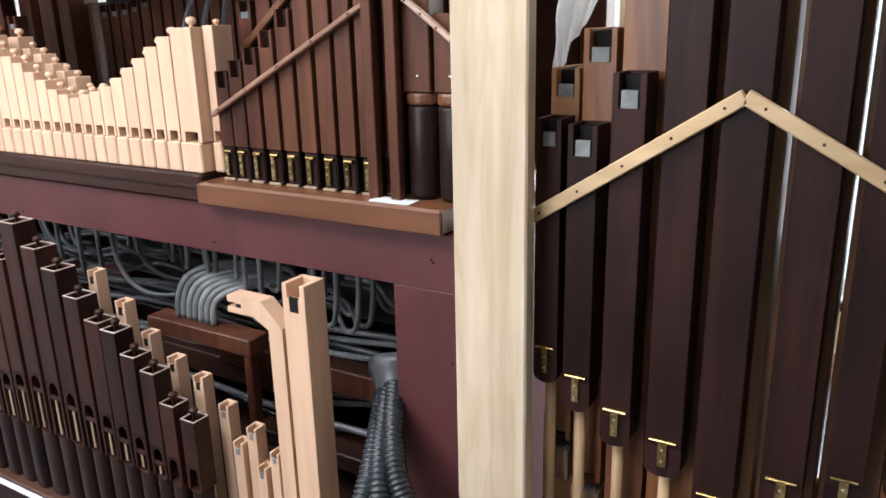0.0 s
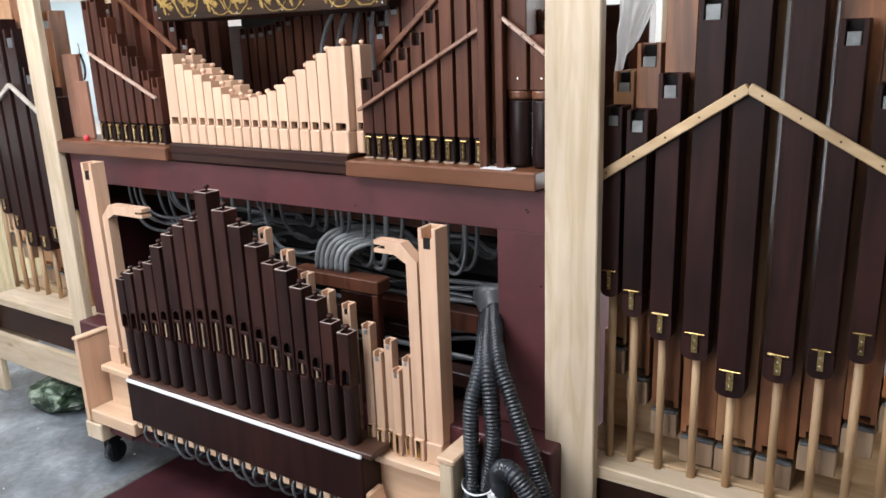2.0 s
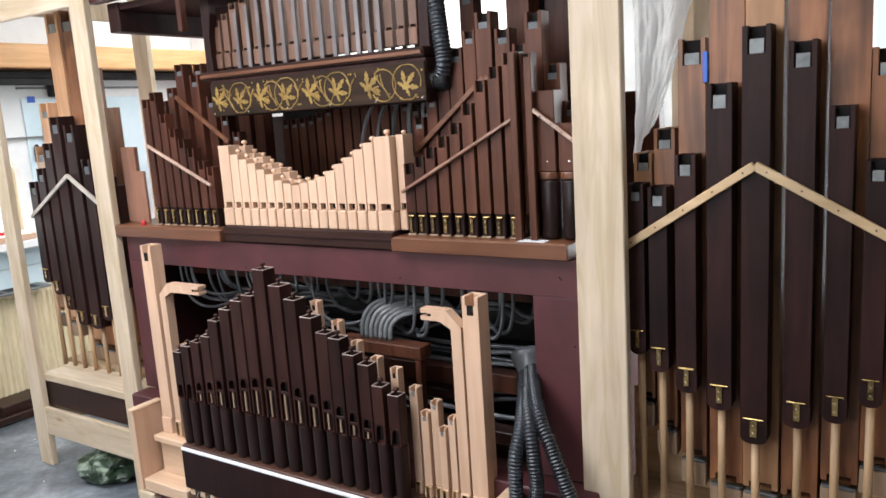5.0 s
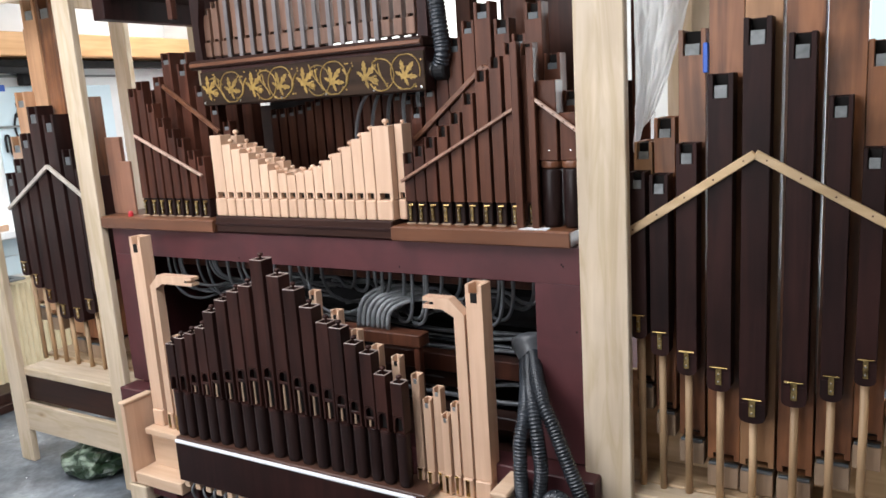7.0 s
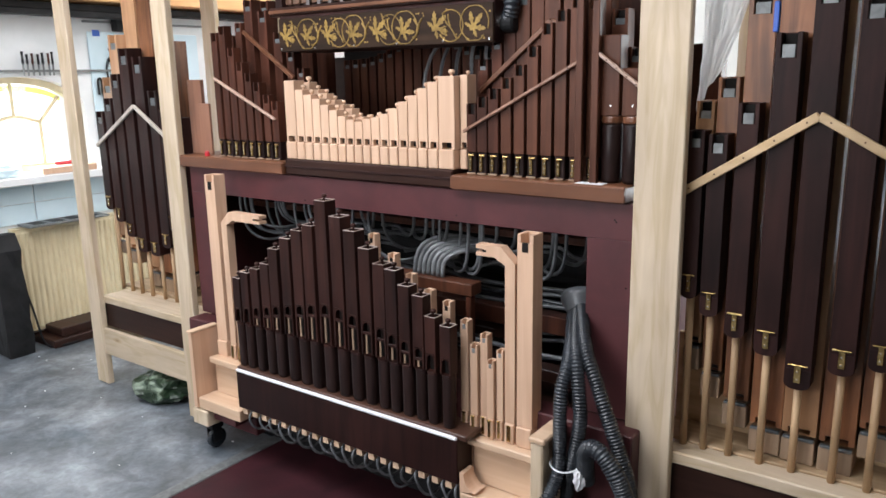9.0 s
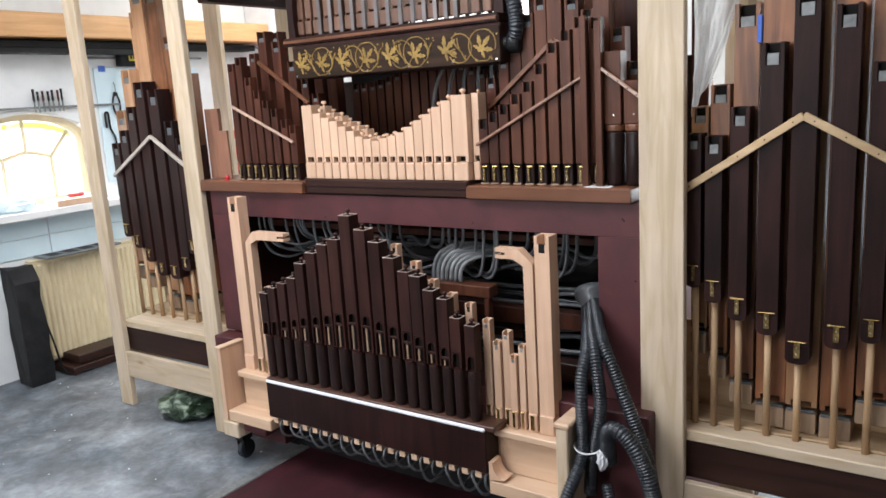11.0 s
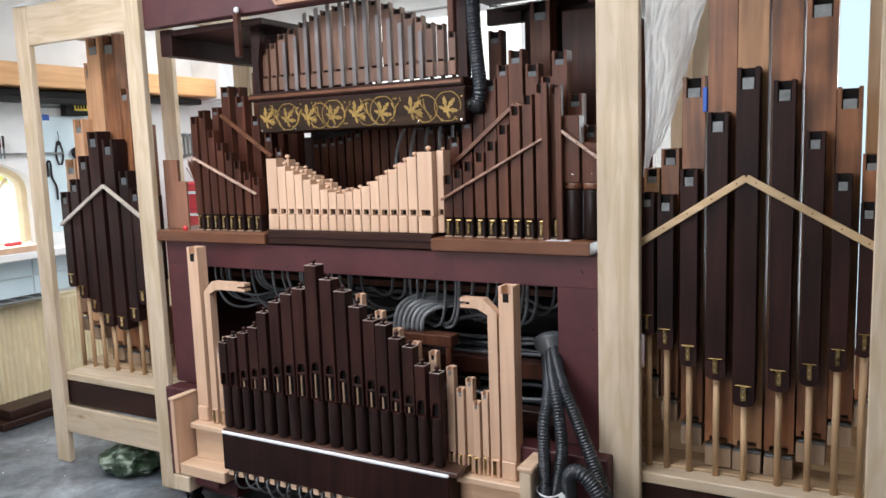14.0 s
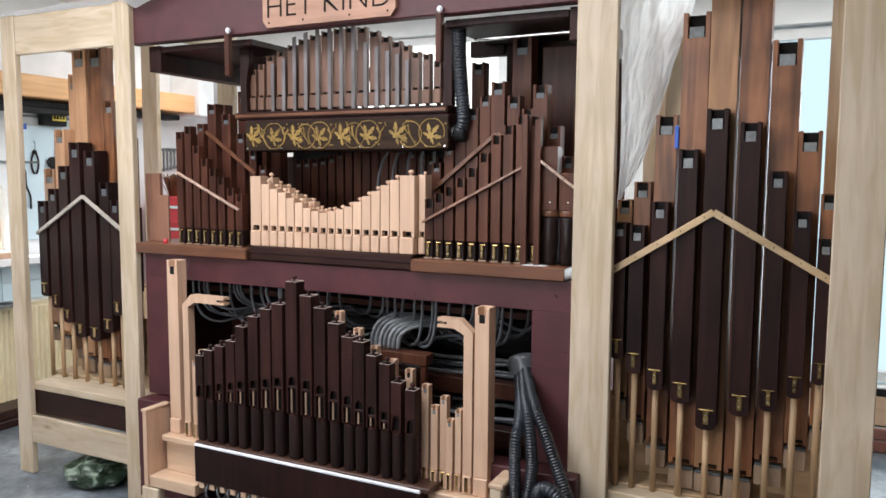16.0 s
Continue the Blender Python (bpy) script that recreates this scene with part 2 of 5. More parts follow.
SHEET = mat("milky_plastic_film", (0.93, 0.94, 0.95), 0.16)
_t = SHEET.node_tree
_mix, _mix2 = _t.nodes.new("ShaderNodeMixShader"), _t.nodes.new("ShaderNodeMixShader")
_tr, _tl = _t.nodes.new("ShaderNodeBsdfTransparent"), _t.nodes.new("ShaderNodeBsdfTranslucent")
_tl.inputs[0].default_value = (0.97, 0.985, 1.0, 1)
_mix.inputs[0].default_value, _mix2.inputs[0].default_value = 0.84, 0.70
_t.links.new(_t.nodes["Principled BSDF"].outputs[0], _mix2.inputs[1])
_t.links.new(_tl.outputs[0], _mix2.inputs[2])
_t.links.new(_tr.outputs[0], _mix.inputs[1])
_t.links.new(_mix2.outputs[0], _mix.inputs[2])
_t.links.new(_mix.outputs[0], _t.nodes["Material Output"].inputs[0])


def glow(name, colour, strength):
    m = bpy.data.materials.new(name)
    m.use_nodes = True
    n = m.node_tree.nodes
    e = n.new("ShaderNodeEmission")
    e.inputs[0].default_value, e.inputs[1].default_value = (*colour, 1), strength
    m.node_tree.links.new(e.outputs[0], n["Material Output"].inputs[0])
    return m


OUTSIDE = glow("overcast_daylight", (0.97, 1.0, 0.97), 1.9)
OUTSIDE_BLUE = glow("pale_blue_daylight", (0.64, 0.84, 0.93), 1.1)
YELLOWGLASS = glow("sunlit_yellow_glass", (0.9, 0.93, 0.25), 1.0)
GLASS = mat("window_glass", (1, 1, 1), 0.02)
GLASS.node_tree.nodes["Principled BSDF"].inputs["Transmission Weight"].default_value = 1.0


# ---------------------------------------------------------------- mesh helpers
def cbox(bm, x0, x1, y0, y1, z0, z1, b=0.0012):
    """A box with chamfered edges."""
    b = min(b, abs(x1 - x0) / 3, abs(y1 - y0) / 3, abs(z1 - z0) / 3)
    lo, hi = (x0, y0, z0), (x1, y1, z1)
    v = {}
    for k in range(8):
        s = [(k >> i) & 1 for i in range(3)]
        for a in range(3):
            p = [(hi[i] - (0 if i == a else b)) if s[i] else (lo[i] + (0 if i == a else b)) for i in range(3)]
            v[k, a] = bm.verts.new(p)
    made = []
    for a in range(3):
        u, w = [i for i in range(3) if i != a]
        for side in (0, 1):
            ks = [side << a, side << a | 1 << u, side << a | 1 << u | 1 << w, side << a | 1 << w]
            made.append(bm.faces.new([v[k, a] for k in ks]))
        for su in (0, 1):
            for sw in (0, 1):
                k0 = su << u | sw << w
                k1 = k0 | 1 << a
                made.append(bm.faces.new([v[k0, u], v[k1, u], v[k1, w], v[k0, w]]))
    for k in range(8):
        made.append(bm.faces.new([v[k, 0], v[k, 1], v[k, 2]]))
    mid = Vector([(lo[i] + hi[i]) / 2 for i in range(3)])
    for f in made:
        f.normal_update()
        if f.normal.dot(f.calc_center_median() - mid) < 0:
            f.normal_flip()
    return made


def box(*a, **k):
    bm = bmesh.new()
    cbox(bm, *a, **k)
    return bm


def bar(bm, p, q, w, d, b=0.001):
    """A straight stick from p to q, w wide and d deep, with its depth along y."""
    p, q = Vector(p), Vector(q)
    n = len(bm.verts)
    L = (q - p).length
    cbox(bm, 0, L, -d / 2, d / 2, -w / 2, w / 2, b)
    bm.verts.ensure_lookup_table()
    ex = (q - p).normalized()
    ey = Vector((0, 1, 0))
    ez = ex.cross(ey).normalized()
    ey = ez.cross(ex)
    m = Matrix((ex, ey, ez)).transposed()
    for vv in bm.verts[n:]:
        vv.co = p + m @ vv.co


def lathe(bm, profile, n=16, at=(0, 0, 0), axis="z"):
    """A turned shape from (radius, height) pairs, closed at both ends."""
    rings = []
    for r, h in profile:
        ring = []
        for i in range(n):
            a = 2 * math.pi * i / n
            c, s = r * math.cos(a), r * math.sin(a)
            p = {"z": (c, s, h), "y": (c, h, s), "x": (h, c, s)}[axis]
            ring.append(bm.verts.new(Vector(at) + Vector(p)))
        rings.append(ring)
    for r0, r1 in zip(rings, rings[1:]):
        for i in range(n):
            bm.faces.new((r0[i], r0[(i + 1) % n], r1[(i + 1) % n], r1[i]))
    bm.faces.new(rings[0][::-1])
    bm.faces.new(rings[-1])


def spline(pts, step):
    """Points along a smooth line through pts."""
    P = [Vector(p) for p in pts]
    P = [P[0] * 2 - P[1]] + P + [P[-1] * 2 - P[-2]]
    out = []
    for a, b, c, d in zip(P, P[1:], P[2:], P[3:]):
        n = max(2, int((c - b).length / step))
        for i in range(n):
            t = i / n
            out.append(0.5 * (2 * b + (c - a) * t + (2 * a - 5 * b + 4 * c - d) * t * t + (3 * b - a - 3 * c + d) * t ** 3))
    out.append(P[-2])
    return out


def sweep(bm, pts, r, n=8, step=0.02, ribs=0.0, pitch=0.008):
    """A tube along pts; with ribs it is corrugated."""
    line = spline(pts, pitch / 4 if ribs else step)
    t = (line[1] - line[0]).normalized()
    u = t.orthogonal().normalized()
    rings = []
    for i, p in enumerate(line):
        t2 = (line[min(i + 1, len(line) - 1)] - line[max(i - 1, 0)]).normalized()
        u = (u - t2 * u.dot(t2)).normalized()
        w = t2.cross(u)
        rad = r + (ribs * (1, 0.6, -1, 0.6)[i % 4] if ribs else 0)
        rings.append([bm.verts.new(p + rad * (math.cos(2 * math.pi * k / n) * u + math.sin(2 * math.pi * k / n) * w)) for k in range(n)])
    for r0, r1 in zip(rings, rings[1:]):
        for k in range(n):
            f = bm.faces.new((r0[k], r0[(k + 1) % n], r1[(k + 1) % n], r1[k]))
            f.smooth = True
    bm.faces.new(rings[0][::-1])
    bm.faces.new(rings[-1])


def prism(bm, outline, y0, y1):
    """An outline in x and z, given thickness along y."""
    a = [bm.verts.new((x, y0, z)) for x, z in outline]
    b = [bm.verts.new((x, y1, z)) for x, z in outline]
    bm.faces.new(a)
    bm.faces.new(b[::-1])
    for i in range(len(a)):
        j = (i + 1) % len(a)
        bm.faces.new((a[j], a[i], b[i], b[j]))


def mesh_of(name, bm, material):
    bmesh.ops.recalc_face_normals(bm, faces=bm.faces[:])
    me = bpy.data.meshes.new(name)
    bm.to_mesh(me)
    bm.free()
    me.materials.append(material)
    return me


def part(name, bm, material, parent=None, label=""):
    ob = new(name, mesh_of(name, bm, material))
    if parent is not None:
        ob.parent = parent
    return tagged(ob, label)


def thing(name, place, label, category, group="", kind=""):
    ob = new(name)
    ob.empty_display_size = 0.05
    ob.location = place
    return tagged(ob, label, category, group, kind)


def structure(name, bm, material, label="", category=""):
    return tagged(part(name, bm, material), label, category, "", "structure")


def joined(*boxes, b=0.0015):
    bm = bmesh.new()
    for q in boxes:
        cbox(bm, *q, b=b)
    return bm


# ---------------------------------------------------------------- the room
XL, XR, YF, YB, ZC = -2.68, 3.3, -3.6, 2.2, 2.5
structure("floor", box(XL - 0.3, XR + 0.3, YF - 0.3, YB + 0.3, -0.1, 0.0), CONCRETE, "worn blue-grey concrete workshop floor with dusty scuffs", "floor")
structure("ceiling", joined((XL - 0.3, XR + 0.3, YF - 0.3, YB + 0.3, ZC, ZC + 0.1)), WHITE, "plain white workshop ceiling", "ceiling")

# wall with the arched window: plaster with an arched opening through its thickness
WY, WZ0, WZS, WR = 0.20, 0.95, 1.30, 0.36


def arch(half, z0, spring, rise, n=14):
    pts = [(-half, z0), (half, z0)]
    return pts + [(half * math.cos(math.pi * i / n), spring + rise * math.sin(math.pi * i / n)) for i in range(n + 1)]


bm = bmesh.new()
outer = [(YF - 0.3, 0), (YB + 0.3, 0), (YB + 0.3, ZC), (YF - 0.3, ZC)]
hole = [(WY + a, z) for a, z in arch(WR, WZ0, WZS, 0.17)]
for xx in (XL - 0.25, XL):
    vo = [bm.verts.new((xx, a, z)) for a, z in outer]
    vh = [bm.verts.new((xx, a, z)) for a, z in hole]
    ed = [bm.edges.new((q[i], q[(i + 1) % len(q)])) for q in (vo, vh) for i in range(len(q))]
    bmesh.ops.triangle_fill(bm, use_beauty=True, edges=ed)
    if xx < XL:
        back = vh
for i in range(len(hole)):
    j = (i + 1) % len(hole)
    bm.faces.new((back[i], back[j], vh[j], vh[i]))
structure("wall_west", bm, WHITE, "white plastered wall with an arched window opening", "wall")
# south and east walls are out of view and darkened; the south opening is added
structure("wall_south", joined((XL - 0.25, -1.45, YF - 0.2, YF, 0, ZC), (0.85, XR + 0.2, YF - 0.2, YF, 0, ZC), (-1.45, 0.85, YF - 0.2, YF, 2.38, ZC), (-1.45, 0.85, YF - 0.2, YF, 0, 1.3)), DIM, "unseen wall darkened to cut bounce light, with an added opening", "wall")
structure("wall_east", box(XR, XR + 0.2, YF - 0.3, YB + 0.3, 0, ZC), DIM, "unseen wall darkened to cut bounce light", "wall")
structure("wall_north", joined((XL - 0.25, -1.75, YB, YB + 0.2, 0, ZC), (-0.22, 1.02, YB, YB + 0.2, 0, ZC), (-1.75, -0.22, YB, YB + 0.2, 0, 1.50), (-1.75, -0.22, YB, YB + 0.2, 2.36, ZC), (3.0, XR + 0.2, YB, YB + 0.2, 0, ZC), (1.02, 3.0, YB, YB + 0.2, 2.25, ZC), (1.02, 3.0, YB + 0.01, YB + 0.2, 0, 0.34)), WHITE, "white painted wall beside a bright glazed door", "wall")
# glowing sheet added behind the made-up south opening, out of view
structure("backdrop", box(-1.7, 1.1, YF - 0.6, YF - 0.58, 0.4, 2.5), OUTSIDE, "bright overcast daylight outside", "backdrop")
structure("backdrop", box(XL - 0.62, XL - 0.6, WY - 1.2, WY + 1.2, 0.5, 2.1), OUTSIDE, "bright overcast daylight outside", "backdrop")
structure("backdrop", box(-2.4, 0.58, YB + 0.5, YB + 0.52, 1.0, 2.5), OUTSIDE, "bright overcast daylight outside", "backdrop")
structure("backdrop", box(0.6, 3.4, YB + 0.5, YB + 0.52, 0.1, 2.5), OUTSIDE_BLUE, "pale blue daylight behind the door", "backdrop")

win = thing("window_1", (XL - 0.10, WY, WZ0), "arched cream window with glazing bars and a yellow top light", "window", kind="structure")
bm = bmesh.new()
a0 = arch(WR, 0, WZS - WZ0, 0.17)
a1 = arch(WR - 0.035, 0.035, WZS - WZ0, 0.135)
for xx, sgn in ((-0.02, 1), (0.03, -1)):
    p0 = [bm.verts.new((xx, a, z)) for a, z in a0]
    p1 = [bm.verts.new((xx, a, z)) for a, z in a1]
    for i in range(len(p0)):
        j = (i + 1) % len(p0)
        bm.faces.new((p0[i], p0[j], p1[j], p1[i]))
    if sgn == 1:
        q1 = p1
for i in range(len(p1)):
    j = (i + 1) % len(p1)
    bm.faces.new((q1[i], q1[j], p1[j], p1[i]))
part("window_frame", bm, CREAM, win)


def glazing(points):
    bm = bmesh.new()
    sweep(bm, points, 0.010, 6, 0.04)
    part("glazing_bar", bm, CREAM, win)


glazing([(0, -0.14, 0.01), (0, -0.14, 0.27)])
glazing([(0, 0.14, 0.01), (0, 0.14, 0.27)])
glazing([(0, -0.14, 0.27), (0, 0, 0.305), (0, 0.14, 0.27)])
glazing([(0, 0, 0.305), (0, 0, 0.50)])
glazing([(0, -0.14, 0.27), (0, -0.26, 0.41)])
glazing([(0, 0.14, 0.27), (0, 0.26, 0.41)])
bm = bmesh.new()
yl = [(0.32 * math.cos(math.pi * i / 20), WZS - WZ0 + 0.125 * math.sin(math.pi * i / 20)) for i in range(3, 13)]
yo = [(a * 1.0, z - 0.032) for a, z in yl]
va, vb = [bm.verts.new((-0.03, a, z)) for a, z in yl], [bm.verts.new((-0.03, a, z)) for a, z in yo]
for i in range(len(va) - 1):
    bm.faces.new((va[i], va[i + 1], vb[i + 1], vb[i]))
part("top_light", bm, YELLOWGLASS, win, "sunlit yellow glass strip")
pane = part("pane", joined((-0.006, -0.002, -WR, WR, 0.01, 0.50), b=0.0005), GLASS, win)
pane.visible_shadow = False

door = thing("window_2", (2.01, YB + 0.1, 0.36), "tall white-framed glazing filled with pale blue daylight", "window", kind="structure")
for q in ((-0.99, -0.93, -0.03, 0.03, 0, 1.88), (0.93, 0.99, -0.03, 0.03, 0, 1.88), (-0.93, 0.93, -0.03, 0.03, 1.82, 1.88), (-0.93, 0.93, -0.03, 0.03, 0.0, 0.05)):
    part("window_frame", box(*q), WHITE, door)
rearwin = thing("window_3", (-0.985, YB + 0.1, 1.50), "white-framed window high in the rear wall", "window", kind="structure")
for q in ((-0.760, -0.715, -0.03, 0.03, 0.005, 0.855), (0.715, 0.760, -0.03, 0.03, 0.005, 0.855), (-0.713, 0.713, -0.03, 0.03, 0.81, 0.855), (-0.713, 0.713, -0.03, 0.03, 0.005, 0.05), (-0.02, 0.02, -0.025, 0.025, 0.052, 0.808)):
    part("window_frame", box(*q), WHITE, rearwin)
structure("baseboard", joined((1.02, 3.0, YB - 0.012, YB + 0.004, 0.30, 0.335), b=0.003), BLACK, "thin dark threshold strip", "trim")
structure("trim", joined((1.03, 2.99, YB - 0.01, YB + 0.004, 0.14, 0.296), b=0.003), MAPLE_H, "pale pinkish panel below the glazing", "panel")

# timber beam along the wall head
beam = thing("timber_beam", (XL + 0.12, -0.6, 1.87), "orange varnished pine beam along the white wall", "beam")
part("beam", box(-0.118, 0.12, -2.6, 2.45, 0, 0.125, b=0.006), PINE, beam)
part("conduit", joined((-0.115, 0.02, -2.5, 2.4, -0.05, -0.012), (-0.02, 0.06, 0.6, 1.5, -0.085, -0.052), b=0.004), BLACK, beam, "dark grey trunking under the beam")
part("end_box", box(-0.118, 0.16, 2.452, 2.60, -0.02, 0.30, b=0.006), WHITE, beam, "white boxed end")

# radiator, ledge and pieces on the wall side
rad = thing("radiator", (XL + 0.045, 0.78, 0.06), "cream enamelled panel radiator on the wall", "radiator")
rib = mesh_of("rib", box(-0.012, 0.022, 0, 0.026, 0.02, 0.575, b=0.008), CREAM)
for i in range(46):
    o = new("rib", rib)
    o.parent = rad
    o.location = (0, -0.74 + i * 0.0325, 0)
bm = box(-0.03, 0.012, -0.75, 0.76, 0.005, 0.59, b=0.004)
part("panel", bm, CREAM, rad)
part("top_grille", box(-0.03, 0.018, -0.75, 0.76, 0.592, 0.60, b=0.002), CREAM, rad)
part("valve", joined((-0.02, 0.01, -0.80, -0.752, 0.02, 0.06), b=0.006), STEEL, rad)
sk = thing("floor_plank", (XL + 0.11, 0.42, 0), "dark stained plank lying along the wall", "plank", "planks by the wall")
part("plank", box(-0.10, 0.15, -0.34, 1.6, 0, 0.045, b=0.004), WALNUT_H, sk)
sk = thing("floor_plank", (XL + 0.10, 0.62, 0.046), "dark stained offcut on the lower plank", "plank", "planks by the wall")
part("plank", box(-0.07, 0.13, -0.48, 0.9, 0, 0.05, b=0.004), WALNUT_H, sk)
ledge = thing("window_ledge", (XL, 0.3, 0.90), "white painted deep window ledge used as a bench", "ledge")
part("slab", box(0.0, 0.16, -1.9, 0.75, 0, 0.045, b=0.006), WHITE, ledge)
tile = mesh_of("tile", box(0.002, 0.012, 0, 0.294, 0, 0.108, b=0.002), BLUEWALL)
for iz in range(2):
    for iy in range(9):
        o = new("tile", tile)
        o.parent = ledge
        o.location = (0, -1.9 + iy * 0.3, -0.225 + iz * 0.112)
dark = thing("tool_holdall", (XL + 0.16, -0.085, 0.0), "black cloth holdall hanging over the radiator end", "bag")
bm = bmesh.new()
prism(bm, [(-0.05, 0.02), (0.07, 0.0), (0.085, 0.3), (0.075, 0.58), (0.03, 0.66), (-0.06, 0.66), (-0.065, 0.3)], -0.06, 0.07)
bmesh.ops.subdivide_edges(bm, edges=bm.edges[:], cuts=2, use_grid_fill=True)
for v in bm.verts:
    v.co += 0.012 * noise.noise_vector(v.co * 9)
    v.co.z = max(v.co.z, 0.0)
part("cloth", bm, BLACK, dark)
bm = bmesh.new()
sweep(bm, [(0.02, 0.06, 0.5), (0.07, 0.09, 0.25), (0.06, 0.14, 0.03), (0.10, 0.22, 0.012), (0.09, 0.36, 0.012)], 0.006, 6)
part("cable", bm, BLACK, dark)
pap = thing("newspaper", (XL + 0.09, 0.30, 0.668), "folded grey newspaper on the radiator", "paper")
part("sheets", box(-0.07, 0.08, -0.22, 0.24, 0, 0.012, b=0.003), LEAD, pap)
part("text_block", joined(*[(-0.05, 0.05, -0.18 + 0.1 * i, -0.11 + 0.1 * i, 0.0122, 0.0135) for i in range(4)], b=0.0003), BLACK, pap)
cl = thing("cleaning_cloth", (XL + 0.075, 0.0, 0.946), "crumpled pale blue-grey cloth on the ledge", "cloth")
bm = bmesh.new()
bmesh.ops.create_icosphere(bm, subdivisions=3, radius=1)
for v in bm.verts:
    v.co *= 1 + 0.5 * noise.noise(v.co * 2.3)
    v.co = Vector((v.co.x * 0.05, v.co.y * 0.12, max(0, v.co.z * 0.05 + 0.025)))
part("cloth", bm, BLUEWALL, cl)
bk = thing("wooden_tray", (XL + 0.08, 0.34, 0.946), "pale wooden board lying on the window ledge", "board")
part("board", box(-0.07, 0.07, -0.14, 0.17, 0, 0.035, b=0.003), MAPLE, bk)
sd = thing("screwdriver", (XL + 0.07, 0.38, 0.982), "red-handled screwdriver on a wooden board", "tool")
bm = bmesh.new()
lathe(bm, [(0.006, -0.07), (0.011, -0.06), (0.011, 0.02), (0.006, 0.03)], 10, (0, 0, 0.011), "y")
part("handle", bm, REDBOX, sd)
bm = bmesh.new()
lathe(bm, [(0.003, 0.03), (0.003, 0.11)], 8, (0, 0, 0.011), "y")
part("shaft", bm, STEEL, sd)

rack = thing("tool_rack", (XL, 0.42, 1.50), "dark magnetic rail holding files above the window", "tool rack")
part("rail", box(0.0, 0.03, -0.8, 0.34, -0.006, 0.006), LEAD, rack)
for i in range(7):
    y = -0.20 + 0.028 * i + random.uniform(-0.005, 0.005)
    f = thing("file", (XL + 0.036, 0.42 + y, 1.475), "steel hand file with a slim dark handle", "tool", "files on the rack")
    h = random.uniform(0.045, 0.075)
    part("blade", box(-0.004, 0.004, -0.004, 0.004, 0, 0.06), LEAD, f)
    bm = bmesh.new()
    lathe(bm, [(0.004, 0.06), (0.007, 0.066), (0.0055, 0.06 + h * 0.6), (0.007, 0.06 + h)], 10)
    part("handle", bm, (BLACK, YELLOW, WALNUT)[i % 3] if i in (2, 5) else BLACK, f)
pb = thing("pegboard", (XL + 0.001, 0.62, 1.03), "bluish-white painted pegboard on the wall", "pegboard")
part("panel", box(0, 0.012, 0, 0.75, 0, 0.69, b=0.002), BLUEWALL, pb)
part("batten", box(0, 0.016, -0.02, 0.80, 0.74, 0.752, b=0.002), LEAD, pb)
part("tape", box(0.013, 0.015, 0.03, 0.075, 0.665, 0.70, b=0.0005), BLUE, pb, "strip of blue tape")
for i, (y, z, L) in enumerate(((0.735, 1.56, 0.13), (1.02, 1.58, 0.14), (0.90, 1.62, 0.12), (1.18, 1.42, 0.14))):
    p = thing("pliers", (XL + 0.022, y, z), "dark steel pliers hung on the pegboard", "tool", "hung tools")
    bm = bmesh.new()
    for s in (-1, 1):
        sweep(bm, [(0, s * 0.003, 0.012), (0, s * 0.022, -L * 0.35), (0, s * 0.020, -L * 0.75), (0, s * 0.007, -L)], 0.0055, 6)
    lathe(bm, [(0.012, -0.006), (0.012, 0.008)], 10, (0, 0, 0.0), "x")
    part("jaws", bm, BLACK, p)
    bm = bmesh.new()
    sweep(bm, [(0, 0, 0.01), (0, 0.006, 0.04), (0, -0.002, 0.07)], 0.002, 5)
    part("cord", bm, BLACK, p)
hk = thing("bent_hook_tool", (XL + 0.022, 0.66, 1.44), "dark bent steel hook hung on the pegboard", "tool")
bm = bmesh.new()
sweep(bm, [(0, -0.012, -0.08), (0, -0.012, 0.0), (0, 0.0, 0.015), (0, 0.010, 0.0), (0, 0.012, -0.08), (0, 0.035, -0.14), (0, 0.037, -0.22)], 0.006, 7, 0.01)
part("hook", bm, BLACK, hk)
gr = thing("round_grinder", (XL + 0.03, 0.85, 1.50), "dark round grinder head hung on the pegboard", "tool")
bm = bmesh.new()
lathe(bm, [(0.03, -0.015), (0.036, -0.008), (0.036, 0.012), (0.025, 0.02)], 18, (0, 0, 0), "x")
part("disc", bm, BLACK, gr)
part("handle", box(-0.012, 0.012, -0.012, 0.012, -0.15, -0.03, b=0.004), BLACK, gr)
lev = thing("spirit_level_case", (XL + 0.03, 0.78, 1.725), "black case with a yellow label on the wall", "case")
part("case", box(-0.03, 0.03, 0.0, 0.16, 0, 0.13, b=0.006), BLACK, lev)
part("label_plate", box(0.0305, 0.033, 0.055, 0.15, 0.03, 0.085), YELLOW, lev)
part("lettering", joined(*[(0.0335, 0.0345, 0.065 + 0.02 * i, 0.078 + 0.02 * i, 0.042, 0.074) for i in range(4)], b=0.0003), INK_AND_SHADE, lev)
for i in range(7):
    w = thing("spanner", (XL + 0.012, 1.66 + 0.034 * i, 1.61), "dull steel spanner hung in a row", "tool", "hung spanners")
    L = 0.16 - 0.006 * i
    bm = bmesh.new()
    cbox(bm, -0.004, 0.004, -0.007, 0.007, -L, 0, b=0.002)
    for z in (0, -L):
        lathe(bm, [(0.014, -0.005), (0.014, 0.005)], 10, (0, 0, z), "x")
    part("shank", bm, LEAD, w)
tb = thing("tool_cabinet", (-2.40, 1.74, 0.0), "red steel tool cabinet with drawers", "cabinet")
part("body", box(-0.22, 0.22, -0.2, 0.2, 0, 1.28, b=0.008), REDBOX, tb)
